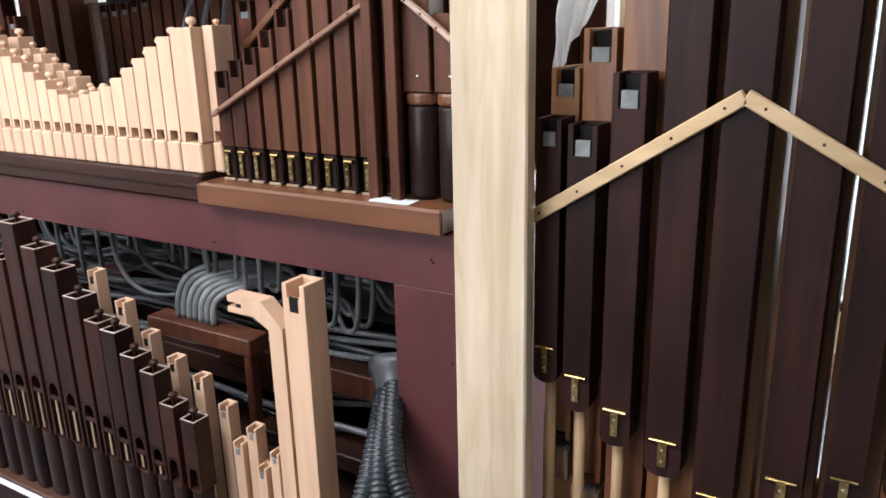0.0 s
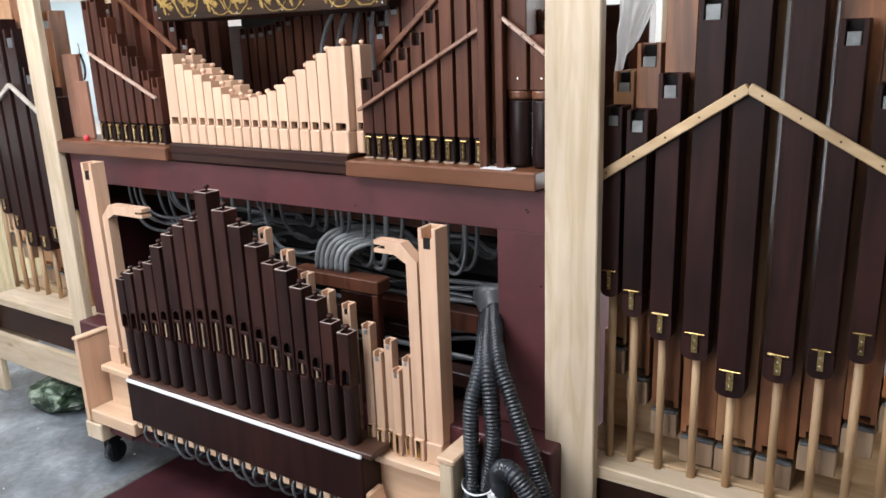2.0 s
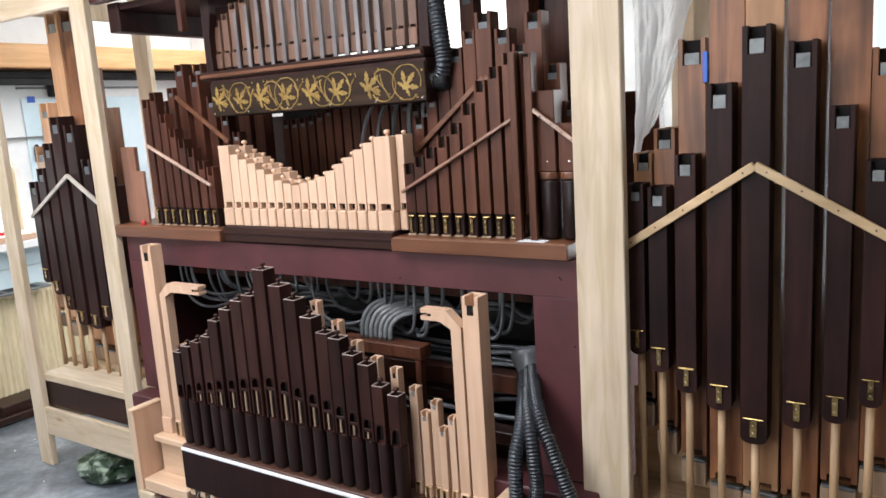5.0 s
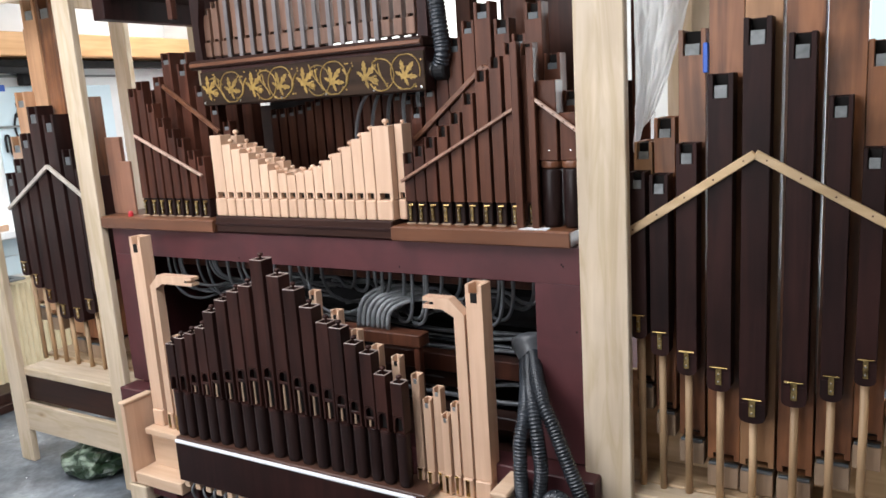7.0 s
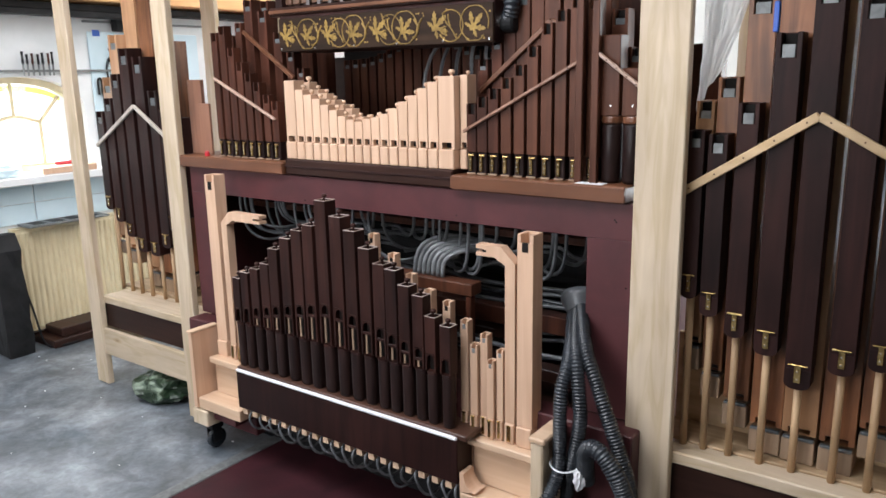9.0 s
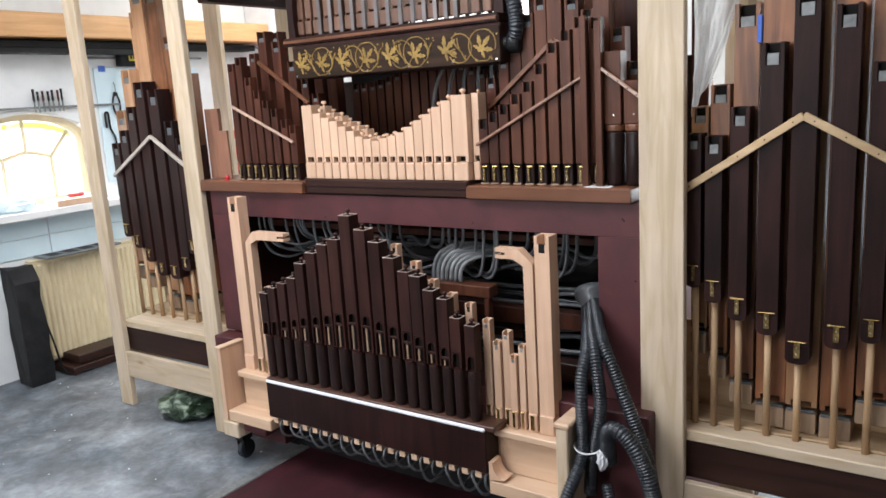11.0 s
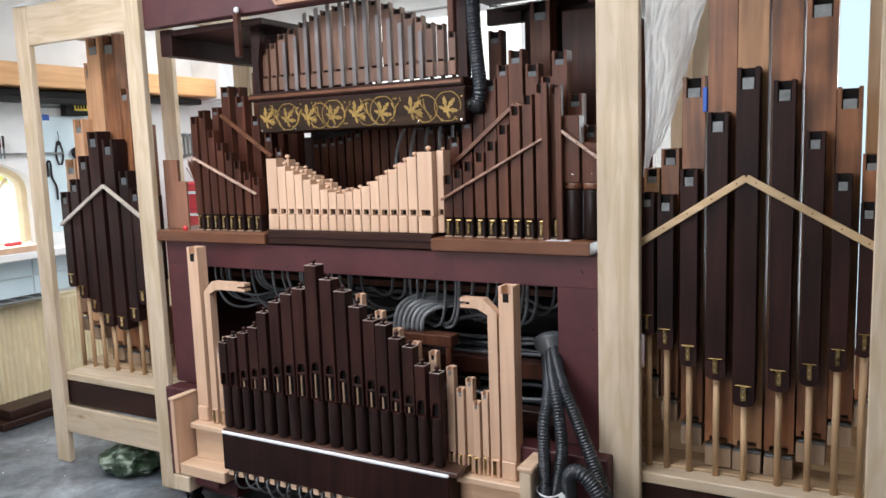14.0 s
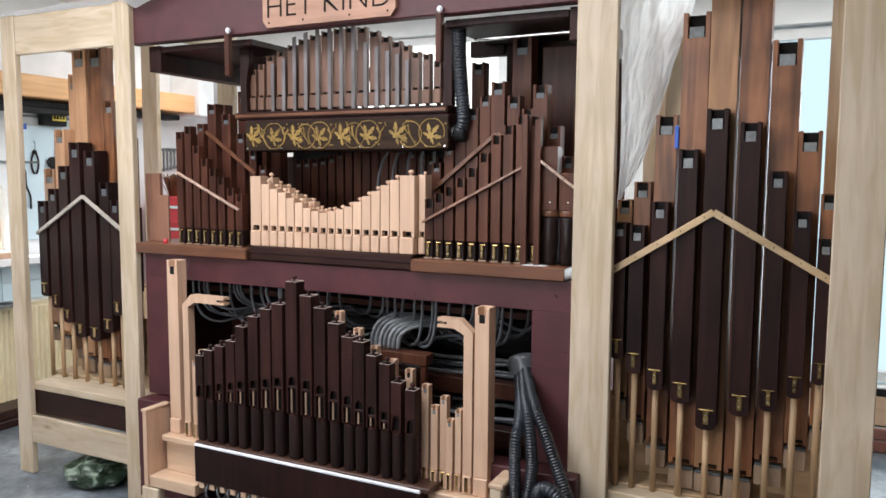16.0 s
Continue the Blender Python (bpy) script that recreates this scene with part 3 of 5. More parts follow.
for i in range(6):
    d = part("drawer", box(-0.2, 0.2, -0.214, -0.202, 1.10 - 0.15 * i, 1.24 - 0.15 * i, b=0.003), REDBOX, tb)
    part("handle", box(-0.15, 0.15, -0.226, -0.216, 1.20 - 0.15 * i, 1.22 - 0.15 * i, b=0.002), STEEL, d)
bsh = thing("hand_brush", (-2.46, 1.64, 1.281), "bristly straw hand brush standing on the cabinet", "brush")
bm = bmesh.new()
rnd = random.Random(5)
for i in range(220):
    a, r = rnd.uniform(0, 6.28), rnd.uniform(0, 0.05)
    x, y, z = r * math.cos(a), r * math.sin(a), rnd.uniform(0.09, 0.16)
    bar(bm, (x * 0.6, y * 0.6, 0.0), (x * 1.7, y * 1.7 + 0.001, z), 0.003, 0.003, 0.0002)
part("bristles", bm, SHELFWOOD, bsh)

# bag and board on the floor
bag = thing("plastic_bag", (-1.335, 0.055, 0.0), "green and white printed plastic sack slumped on the floor", "bag")
bm = bmesh.new()
bmesh.ops.create_icosphere(bm, subdivisions=4, radius=1)
for v in bm.verts:
    c = v.co.copy()
    v.co *= 1 + 0.28 * noise.noise(c * 1.9) + 0.10 * noise.noise(c * 6) + 0.04 * noise.noise(c * 17)
    v.co = Vector((v.co.x * 0.16, v.co.y * 0.13, max(0.0, v.co.z * 0.072 + 0.05)))
bmesh.ops.scale(bm, vec=(1.0, 1.02, 1.05), verts=bm.verts)
part("sack", bm, TARP, bag)
mt = thing("painted_board", (0.25, -0.55, 0.0), "dark red painted board lying on the floor", "board")
# the board is carried on under the case to deepen the shade there
part("board", box(-0.78, 0.9, -0.75, 1.10, 0, 0.018, b=0.003), MAT_RED, mt)
part("edge_strip", box(-0.835, -0.782, -0.75, 1.10, 0, 0.02, b=0.003), LEAD, mt, "grey worn edge strip")

frnd = random.Random(21)
bm = bmesh.new()
for i in range(46):
    x, y, r = frnd.uniform(-2.4, -0.3), frnd.uniform(-1.4, 0.6), frnd.uniform(0.0015, 0.0045)
    k = frnd.randint(4, 6)
    pts = [bm.verts.new((x + r * frnd.uniform(0.5, 1.2) * math.cos(6.283 * j / k), y + r * frnd.uniform(0.5, 1.2) * math.sin(6.283 * j / k), 0.0025)) for j in range(k)]
    low = [bm.verts.new((v.co.x, v.co.y, 0.0)) for v in pts]
    bm.faces.new(pts)
    for j in range(k):
        bm.faces.new((pts[j], low[j], low[(j + 1) % k], pts[(j + 1) % k]))
tagged(part("wood_chips", bm, STRIP), "scattered pale chips and flecks on the floor", "debris", "", "stuff")


# ---------------------------------------------------------------- the organ case
CY = 0.72  # depth of the case
case = thing("organ_case", (0, 0, 0), "oxblood painted organ case with an open front", "organ case")
part("stile", box(-0.95, -0.811, 0.0, 0.035, 0.492, 0.9975, b=0.001), RED, case)
part("stile", box(0.789, 0.95, 0.0, 0.035, 0.492, 0.9975, b=0.001), RED, case)
part("rail", box(-0.95, 0.95, 0.0, 0.035, 0.998, 1.098, b=0.001), RED, case)
part("base_panel", box(-0.93, 0.972, -0.085, 0.0, 0.19, 0.49, b=0.004), RED, case)
part("base_foot", box(-0.93, -0.56, -0.083, 0.0, 0.065, 0.188, b=0.004), RED, case)
part("base_foot", box(0.60, 0.93, -0.083, 0.0, 0.125, 0.188, b=0.004), RED, case)
part("top_beam", box(-1.0, 0.97, -0.004, 0.045, 1.968, 2.145, b=0.004), RED, case)
part("side_panel", box(-0.945, -0.92, 0.036, CY, 0.13, 1.098, b=0.003), RED, case)
part("side_panel", box(0.92, 0.945, 0.036, CY, 0.13, 1.098, b=0.003), RED, case)
part("bottom_panel", box(-0.918, 0.918, 0.004, CY, 0.40, 0.43), WALNUT_H, case)
part("back_panel", box(-0.918, 0.918, CY - 0.02, CY, 0.432, 1.098), BLACK, case)
part("deck", box(-0.918, 0.918, 0.036, CY - 0.022, 1.06, 1.098), WALNUT_H, case)
part("corner_post", box(-0.93, -0.87, CY - 0.07, CY - 0.01, 1.10, 1.97, b=0.003), WALNUT, case)
part("corner_post", box(0.87, 0.93, CY - 0.07, CY - 0.01, 1.10, 1.97, b=0.003), WALNUT, case)
part("side_rail", box(-0.945, -0.88, 0.046, CY - 0.01, 1.86, 1.965, b=0.003), WENGE, case)
part("side_rail", box(0.88, 0.945, 0.046, CY - 0.01, 1.86, 1.965, b=0.003), WENGE, case)
part("roof_board", box(-0.878, -0.40, 0.05, 0.60, 1.935, 1.96, b=0.003), WENGE, case)
part("roof_board", box(0.44, 0.878, 0.05, 0.60, 1.935, 1.96, b=0.003), WENGE, case)
# made-up black box that blocks light and darkens the space below the case
part("blower_box", box(-0.66, 0.66, 0.02, 0.56, 0.01, 0.185, b=0.004), BLACK, case, "black box added to deepen the shade under the case")
part("rear_rail", box(-0.868, -0.12, CY - 0.06, CY - 0.02, 1.86, 1.92, b=0.003), WALNUT_H, case)
part("rear_rail", box(-0.868, 0.868, CY - 0.06, CY - 0.02, 1.10, 1.52, b=0.003), WALNUT_H, case)
part("cross_bar", box(0.50, 0.87, 0.16, 0.175, 1.905, 1.914, b=0.002), STEEL, case)

for x, z in ((0.355, 1.018), (0.868, 1.052), (0.872, 1.047), (-0.30, 1.012), (0.905, 0.87)):
    bm = bmesh.new()
    lathe(bm, [(0.0028, -0.0006), (0.0028, 0.0004)], 8, (x, 0, z), "y")
    part("nail_hole", bm, INK_AND_SHADE, case)

nb = thing("name_board", (0.003, -0.005, 1.977), "mid-brown wooden name board with dark painted letters", "sign")
bm = bmesh.new()
prism(bm, [(-0.265, 0), (0.265, 0), (0.285, 0.025), (0.285, 0.125), (0.265, 0.15), (-0.265, 0.15), (-0.285, 0.125), (-0.285, 0.025)], -0.018, 0)
part("board", bm, wood("name_board_wood", (0.30, 0.15, 0.09), (0.42, 0.23, 0.15), ALONG), nb)
fc = bpy.data.curves.new("lettering", "FONT")
fc.body, fc.size, fc.extrude, fc.align_x = "HET KIND", 0.120, 0.0008, "CENTER"
fc.offset = -0.0022
fo = new("lettering_source", fc)
dg = bpy.context.evaluated_depsgraph_get()
tm = bpy.data.meshes.new_from_object(fo.evaluated_get(dg))
bpy.data.objects.remove(fo)
whole = bmesh.new()
whole.from_mesh(tm)
left = set(whole.verts)
while left:
    stack, letter = [next(v for v in whole.verts if v in left)], set()
    while stack:
        v = stack.pop()
        if v in letter:
            continue
        letter.add(v)
        stack += [e.other_vert(v) for e in v.link_edges if e.other_vert(v) not in letter]
    left -= letter
    bm = bmesh.new()
    at = {v: bm.verts.new(v.co) for v in whole.verts if v in letter}
    for f in whole.faces:
        if f.verts[0] in letter:
            bm.faces.new([at[v] for v in f.verts])
    lt = part("letter", bm, INK_AND_SHADE, nb)
    lt.matrix_basis = pose(0, -0.0195, 0.034, 90, 0, 0)
whole.free()
bpy.data.meshes.remove(tm)
for x in (-0.255, 0.255, -0.1, 0.1):
    bm = bmesh.new()
    lathe(bm, [(0.004, -0.002), (0.003, 0.0)], 8, (x, -0.0185, 0.017), "y")
    part("screw", bm, INK_AND_SHADE, nb)

for nm, q, m, lab in (("side_shelf", (-0.99, -0.382, -0.022, 0.42, 1.100, 1.144), SHELFWOOD, "varnished brown shelf board carrying pipes on the case"),
                      ("middle_shelf", (-0.379, 0.348, -0.012, 0.42, 1.102, 1.156), WALNUT_H, "dark walnut pipe chest board on the case"),
                      ("side_shelf", (0.351, 0.902, -0.022, 0.42, 1.100, 1.144), SHELFWOOD, "varnished brown shelf board carrying pipes on the case")):
    t = thing(nm, ((q[0] + q[1]) / 2, 0, q[4]), lab, "shelf")
    w = (q[1] - q[0]) / 2
    part("board", box(-w, w, q[2], q[3], 0, q[5] - q[4], b=0.004), m, t)
    if nm == "side_shelf":
        part("front_edging", box(-w, w, q[2] - 0.004, q[2] - 0.0005, 0.003, q[5] - q[4] - 0.003, b=0.0015), SHELFWOOD, t)
    if nm == "middle_shelf":
        part("moulding", box(-w, w, q[2] - 0.004, q[2] - 0.0005, 0.026, 0.033, b=0.001), WENGE, t)


# ---------------------------------------------------------------- pipes
def hollow(bm, w, y0, y1, z0, z1, t, notch=0.0, low=0.0):
    """A square tube in one piece, closed below; its front wall may be cut down at the top (notch) or open at the foot (low)."""
    a, i = w / 2, w / 2 - t
    plan = dict(A=(-a, y0), B=(-i, y0), C=(i, y0), D=(a, y0), E=(a, y1), F=(-a, y1), b=(-i, y0 + t), c=(i, y0 + t), e=(i, y1 - t), f=(-i, y1 - t))
    zs = [z0] + ([z0 + low] if low else []) + ([z1 - notch] if notch else []) + [z1]
    v = {(k, n): bm.verts.new((*plan[k], z)) for k in plan for n, z in enumerate(zs)}
    top = len(zs) - 1

    def quad(p, q, n):
        bm.faces.new((v[p, n], v[q, n], v[q, n + 1], v[p, n + 1]))

    for n in range(top):
        for p, q in ("AB", "CD", "DE", "EF", "FA", "ce", "ef", "fb"):
            quad(p, q, n)
        if (low and n == 0) or (notch and n == top - 1):
            quad("B", "b", n)
            quad("C", "c", n)
        else:
            quad("B", "C", n)
            quad("b", "c", n)
    if notch:
        bm.faces.new([v[k, top - 1] for k in "BCcb"])
    else:
        bm.faces.new([v[k, top] for k in "BCcb"])
    if low:
        bm.faces.new([v[k, 1] for k in "BCcb"])
    bm.faces.new([v[k, top] for k in "ABbfF"])
    bm.faces.new([v[k, top] for k in "FfeE"])
    bm.faces.new([v[k, top] for k in "EecCD"])
    bm.faces.new([v[k, 0] for k in "ABbfF"])
    bm.faces.new([v[k, 0] for k in "FfeE"])
    bm.faces.new([v[k, 0] for k in "EecCD"])
    bm.faces.new([v[k, 0] for k in "BbcC"])
    bm.faces.new([v[k, 0] for k in "bfec"])
    bmesh.ops.recalc_face_normals(bm, faces=bm.faces[:])
    es = [g for g in bm.edges if len(g.link_faces) == 2 and g.calc_face_angle(0) > 0.8]
    bmesh.ops.bevel(bm, geom=es, offset=min(0.0011, t * 0.2), segments=1, affect="EDGES")


def shade_block(parent, w, y0, y1, z0, z1, t):
    """A solid near-black block that stands for the shade inside a pipe."""
    part("bore_shade", box(-w / 2 + t + 0.0005, w / 2 - t - 0.0005, y0 + t * 2.2, y1 - t - 0.0005, z0, z1, b=0.0005), INK_AND_SHADE, parent, "black block standing for the shade inside the pipe")


def hinge(parent, w, z, y, h=0.05, wide=True):
    """A brass strap with a rolled bar at its head and two screws."""
    bm = bmesh.new()
    cbox(bm, -w * 0.16, w * 0.16, y - 0.004, y, z - h, z, b=0.0008)
    a = part("strap", bm, BRASS, parent, "brass strap")
    bm = bmesh.new()
    r = w * (0.46 if wide else 0.30)
    lathe(bm, [(0.0026, -r), (0.0026, r)], 8, (0, y - 0.003, z), "x")
    part("bar", bm, BRASS, parent, "brass cross bar")
    for k in (0.35, 0.78):
        bm = bmesh.new()
        lathe(bm, [(0.0028, 0), (0.002, -0.0015)], 8, (0, y - 0.0042, z - h * k), "y")
        part("screw", bm, STEEL, a)


def stopper(parent, z, r, m, y=0.0, stem=1.6):
    """A turned stopper knob on a thin stem."""
    bm = bmesh.new()
    k = z + r * stem
    lathe(bm, [(r * 0.5, z), (r * 0.42, z + r * 0.3), (r * 0.40, k), (r * 0.85, k + r * 0.25), (r, k + r * 0.7), (r * 0.8, k + r * 1.15), (r * 0.3, k + r * 1.35)], 12, (0, y, 0))
    for f in bm.faces:
        f.smooth = True
    part("stopper_knob", bm, m, parent)


def hung_pipe(x, y, z0, z1, w, d, m, shelf, plate):
    """A dark pipe that hangs in front, on a dowel, with a brass strap at its foot and a slotted top."""
    t = thing("organ_pipe", (x, y, shelf), "dark stained organ pipe on a thin dowel with brass strap", "organ pipe", "hung wing pipes")
    a, b = z0 - shelf, z1 - shelf
    bm = bmesh.new()
    s = 1.0 * w
    hollow(bm, w, 0, d, a + 0.05, b, w * 0.2, s)
    part("body", bm, m, t)
    shade_block(t, w, 0, d, b - 0.15, b - 0.004, w * 0.2)
    bm = bmesh.new()
    n = 7
    pts = [(-w / 2, a + 0.05), (-w / 2, a + 0.012)] + [(w * 0.5 * math.cos(math.pi + math.pi * i / n) * 0.96, a + 0.010 + 0.012 * math.sin(math.pi + math.pi * i / n)) for i in range(1, n)] + [(w / 2, a + 0.012), (w / 2, a + 0.05)]
    prism(bm, pts, 0.001, d * 0.8)
    part("foot_block", bm, m, t)
    part("tuning_plate", box(-w * 0.25, w * 0.25, 0.0015, 0.005, b - s - 0.001, b - s + 0.52 * w, b=0.0008), plate, t, "dull grey tuning plate")
    hinge(t, w * 0.8, a + 0.062, 0.0, 0.045)
    bm = bmesh.new()
    lathe(bm, [(0.0095, 0.0), (0.0095, a + 0.004)], 12, (0, 0.028, 0))
    for f in bm.faces:
        f.smooth = len(f.verts) == 4
    part("dowel", bm, DOWEL, t, "tan wooden dowel")


def tall_pipe(x, y, z0, z1, w, d, m, group, lab, block=True):
    """A square pipe with a mouth and pale cap near its foot and an open slotted top."""
    t = thing("organ_pipe", (x, y, z0), lab, "organ pipe", group)
    h = z1 - z0
    bm = bmesh.new()
    s = 0.95 * w
    hollow(bm, w, 0, d, 0.076 if block else 0.0, h, w * 0.18, s, 0.016 if block else 0.0)
    part("body", bm, m, t)
    shade_block(t, w, 0, d, 0.062, h - 0.004, w * 0.18)
    part("tuning_plate", box(-w * 0.27, w * 0.27, 0.002, 0.006, h - s - 0.001, h - s + 0.42 * w, b=0.0008), LEAD, t, "dull grey tuning plate")
    if block:
        part("cap", box(-w / 2 + 0.001, w / 2 - 0.001, -0.006, d, 0.0, 0.060, b=0.002), CAPWOOD, t, "dull beige cap block")
        part("lip_bar", box(-w / 2 + 0.004, w / 2 - 0.004, -0.008, 0.004, 0.0605, 0.0675, b=0.0015), FAINT, t, "dull grey lip bar")
    return t


WINGW = [(1.0615, 0.916, 1.290, 0.037), (1.115, 0.876, 1.283, 0.042), (1.1815, 0.832, 1.358, 0.045), (1.259, 0.800, 1.516, 0.052), (1.337, 0.728, 1.633, 0.056), (1.429, 0.784, 1.592, 0.052), (1.507, 0.810, 1.452, 0.043), (1.575, 0.858, 1.338, 0.040), (1.637, 0.905, 1.261, 0.036)]
for x, zb, zt, w in WINGW:
    hung_pipe(x, 0.03, zb - 0.055, zt, w + 0.004, 0.056, WENGE, 0.44, LEAD)
for x, zb, zt, w in [(-1.742, 0.885, 1.300, 0.056), (-1.664, 0.832, 1.360, 0.058), (-1.584, 0.768, 1.468, 0.062), (-1.500, 0.705, 1.577, 0.070), (-1.402, 0.698, 1.538, 0.070), (-1.312, 0.745, 1.393, 0.062), (-1.247, 0.830, 1.314, 0.056), (-1.178, 0.89, 1.28, 0.048)]:
    hung_pipe(x, 0.10, zb - 0.045, zt, w, 0.075, WENGE, 0.44, FAINT)

BACK = "reddish-brown square bass pipe with an open slotted top"
BROWNTAN = wood("light_brown_pipe_wood", (0.20, 0.098, 0.044), (0.36, 0.190, 0.092), UP, (0.35, 0.55), 0.2, 0.3)
for x, z0, z1, w, m in [(1.060, 0.645, 1.36, 0.046, BROWNTAN), (1.114, 0.577, 1.418, 0.052, CEDAR), (1.181, 0.509, 1.624, 0.064, CEDAR), (1.260, 0.455, 1.925, 0.079, CEDAR), (1.341, 0.452, 2.09, 0.081, BROWNTAN), (1.428, 0.449, 2.11, 0.080, CEDAR), (1.5125, 0.507, 1.828, 0.078, CEDAR), (1.584, 0.570, 1.567, 0.062, CEDAR), (1.641, 0.635, 1.387, 0.046, CEDAR)]:
    tall_pipe(x, 0.096, z0, z1, w, 0.10, m, "wing bass pipes", BACK)
for x, z0, z1, w, m in [(-1.800, 0.60, 1.455, 0.075, TAN), (-1.716, 0.56, 1.646, 0.070, TAN), (-1.690, 0.50, 1.917, 0.078, TAN), (-1.560, 0.47, 2.02, 0.090, TAN), (-1.452, 0.455, 2.02, 0.094, CEDAR), (-1.372, 0.47, 1.770, 0.058, CEDAR), (-1.29, 0.50, 1.60, 0.07, CEDAR)]:
    tall_pipe(x, 0.19 if z1 != 1.917 else 0.262, z0, z1, w, 0.068, m, "wing bass pipes", BACK)
TOEWOOD = wood("tan_toe_board_wood", (0.40, 0.27, 0.15), (0.58, 0.42, 0.26), ALONG, (0.45, 0.65))
# boards that carry the feet of the bass pipes
for s, xs in ((1, (0.99, 1.70)), (-1, (-1.77, -1.10))):
    t = thing("toe_board", ((xs[0] + xs[1]) / 2, 0.15, 0.44), "pale toe board with stepped blocks under the bass pipes", "board")
    w = (xs[1] - xs[0]) / 2
    if s < 0:
        part("board", box(-w, w, 0.131, 0.15, 0.0, 0.30, b=0.002), TOEWOOD, t)
        part("ledge", box(-w, w, 0.0, 0.130, 0, 0.015, b=0.002), TOEWOOD, t)
    else:
        part("board", box(-w, w, 0.0475, 0.062, 0.0, 0.27, b=0.002), TOEWOOD, t)
        part("ledge", box(-w, w, -0.085, 0.047, 0.0005, 0.0085, b=0.002), TOEWOOD, t)

# reddish pipes on the shelf beside the inner post, and bare back boards
ROSY = wood("rosy_board_wood", (0.20, 0.092, 0.058), (0.30, 0.145, 0.09), UP)
for x, z1, w in ((-0.960, 1.436, 0.084), (-0.893, 1.344, 0.066)):
    t = thing("backing_board", (x, 0.06, 1.1445), "plain rosy-brown board standing on the shelf end", "board", "shelf end boards")
    part("board", box(-w / 2, w / 2, 0.0 if x < -0.93 else -0.012, 0.018 if x < -0.93 else -0.001, 0, z1 - 1.1445, b=0.0015), ROSY, t)


# ---------------------------------------------------------------- wing frames
def wing(x0, x1, rear, rear_y, post, deep, label):
    t = thing("wing_frame", ((x0 + x1) / 2, 0, 0), label, "frame", "wing frames")
    w, p = (x1 - x0) / 2, post
    for s in (-1, 1):
        a, b = sorted((s * w, s * (w - p)))
        part("post", box(a, b, -0.03, 0.0, 0, 2.145, b=0.003), POPLAR, t)
    part("top_rail", box(-w + p, w - p, -0.026, -0.004, 1.968, 2.14, b=0.003), POPLAR_H, t)
    part("bottom_rail", box(-w + p, w - p, -0.026, -0.004, 0.155, 0.285, b=0.003), POPLAR_H, t)
    part("pipe_shelf", box(-w + p - 0.02, w - p + 0.02, -0.003, deep, 0.405, 0.44, b=0.004), POPLAR_H, t)
    part("shelf_apron", box(-w + p - 0.02, w - p + 0.02, 0.006, 0.03, 0.287, 0.403, b=0.003), WALNUT_H, t, "dark brown apron board")
    for s in (-1, 1):
        a = rear if s * rear > 0 else s * (w - 0.10)
        part("rear_post", box(a - 0.053, a + 0.053, rear_y, rear_y + 0.03, 0, 2.14, b=0.003), POPLAR, t)
        a, b = sorted((s * (w - 0.03), s * (w - 0.055)))
        part("side_rail", box(a, b, 0.002, rear_y - 0.002, 2.03, 2.12, b=0.003), POPLAR, t)
        part("side_rail", box(a, b, 0.002, rear_y - 0.002, 0.16, 0.28, b=0.003), POPLAR, t)
    return t


wing(0.928, 1.776, -0.235, 0.33, 0.126, 0.24, "bare poplar frame of an organ wing with wide flat posts")
wing(-1.797, -0.974, -0.213, 0.645, 0.094, 0.30, "bare poplar frame of an organ wing with wide flat posts")


def chevron(l, top, r, m, y, lab, w=0.024):
    t = thing("pipe_rail", (top[0], y, top[1]), lab, "rail")
    for q in (l, r):
        if q is None:
            continue
        bm = bmesh.new()
        bar(bm, (0, 0, 0), (q[0] - top[0], 0, q[1] - top[1]), w, 0.012, 0.002)
        a = part("slat", bm, m, t)
        for k in (0.08, 0.3, 0.52, 0.74, 0.94):
            bm = bmesh.new()
            lathe(bm, [(0.0022, -0.001), (0.0022, 0.001)], 8, ((q[0] - top[0]) * k, -0.006, (q[1] - top[1]) * k), "y")
            part("screw", bm, WALNUT, a)
    return t


chevron((1.036, 1.137), (1.337, 1.331), (1.66, 1.145), RAIL, 0.021, "pale wooden chevron rail screwed across the wing pipes", 0.021)
# the left rail's wood is greyed to stand for haze over that wing
chevron((-1.768, 1.143), (-1.438, 1.328), (-1.19, 1.180), wood("haze_greyed_rail_wood", (0.42, 0.37, 0.31), (0.56, 0.50, 0.43), ALONG, (0.35, 0.5)), 0.09, "pale wooden chevron rail across the wing pipes, greyed for haze", 0.017)

# ---------------------------------------------------------------- maple pipes in the middle
edges = [-0.379, -0.326, -0.286, -0.246, -0.207, -0.168, -0.129, -0.092, -0.055, -0.018, 0.018, 0.055, 0.093, 0.132, 0.171, 0.210, 0.249, 0.289, 0.350]
tops = [1.427, 1.396, 1.379, 1.365, 1.345, 1.328, 1.308, 1.298, 1.292, 1.300, 1.307, 1.318, 1.336, 1.357, 1.376, 1.398, 1.417, 1.433]


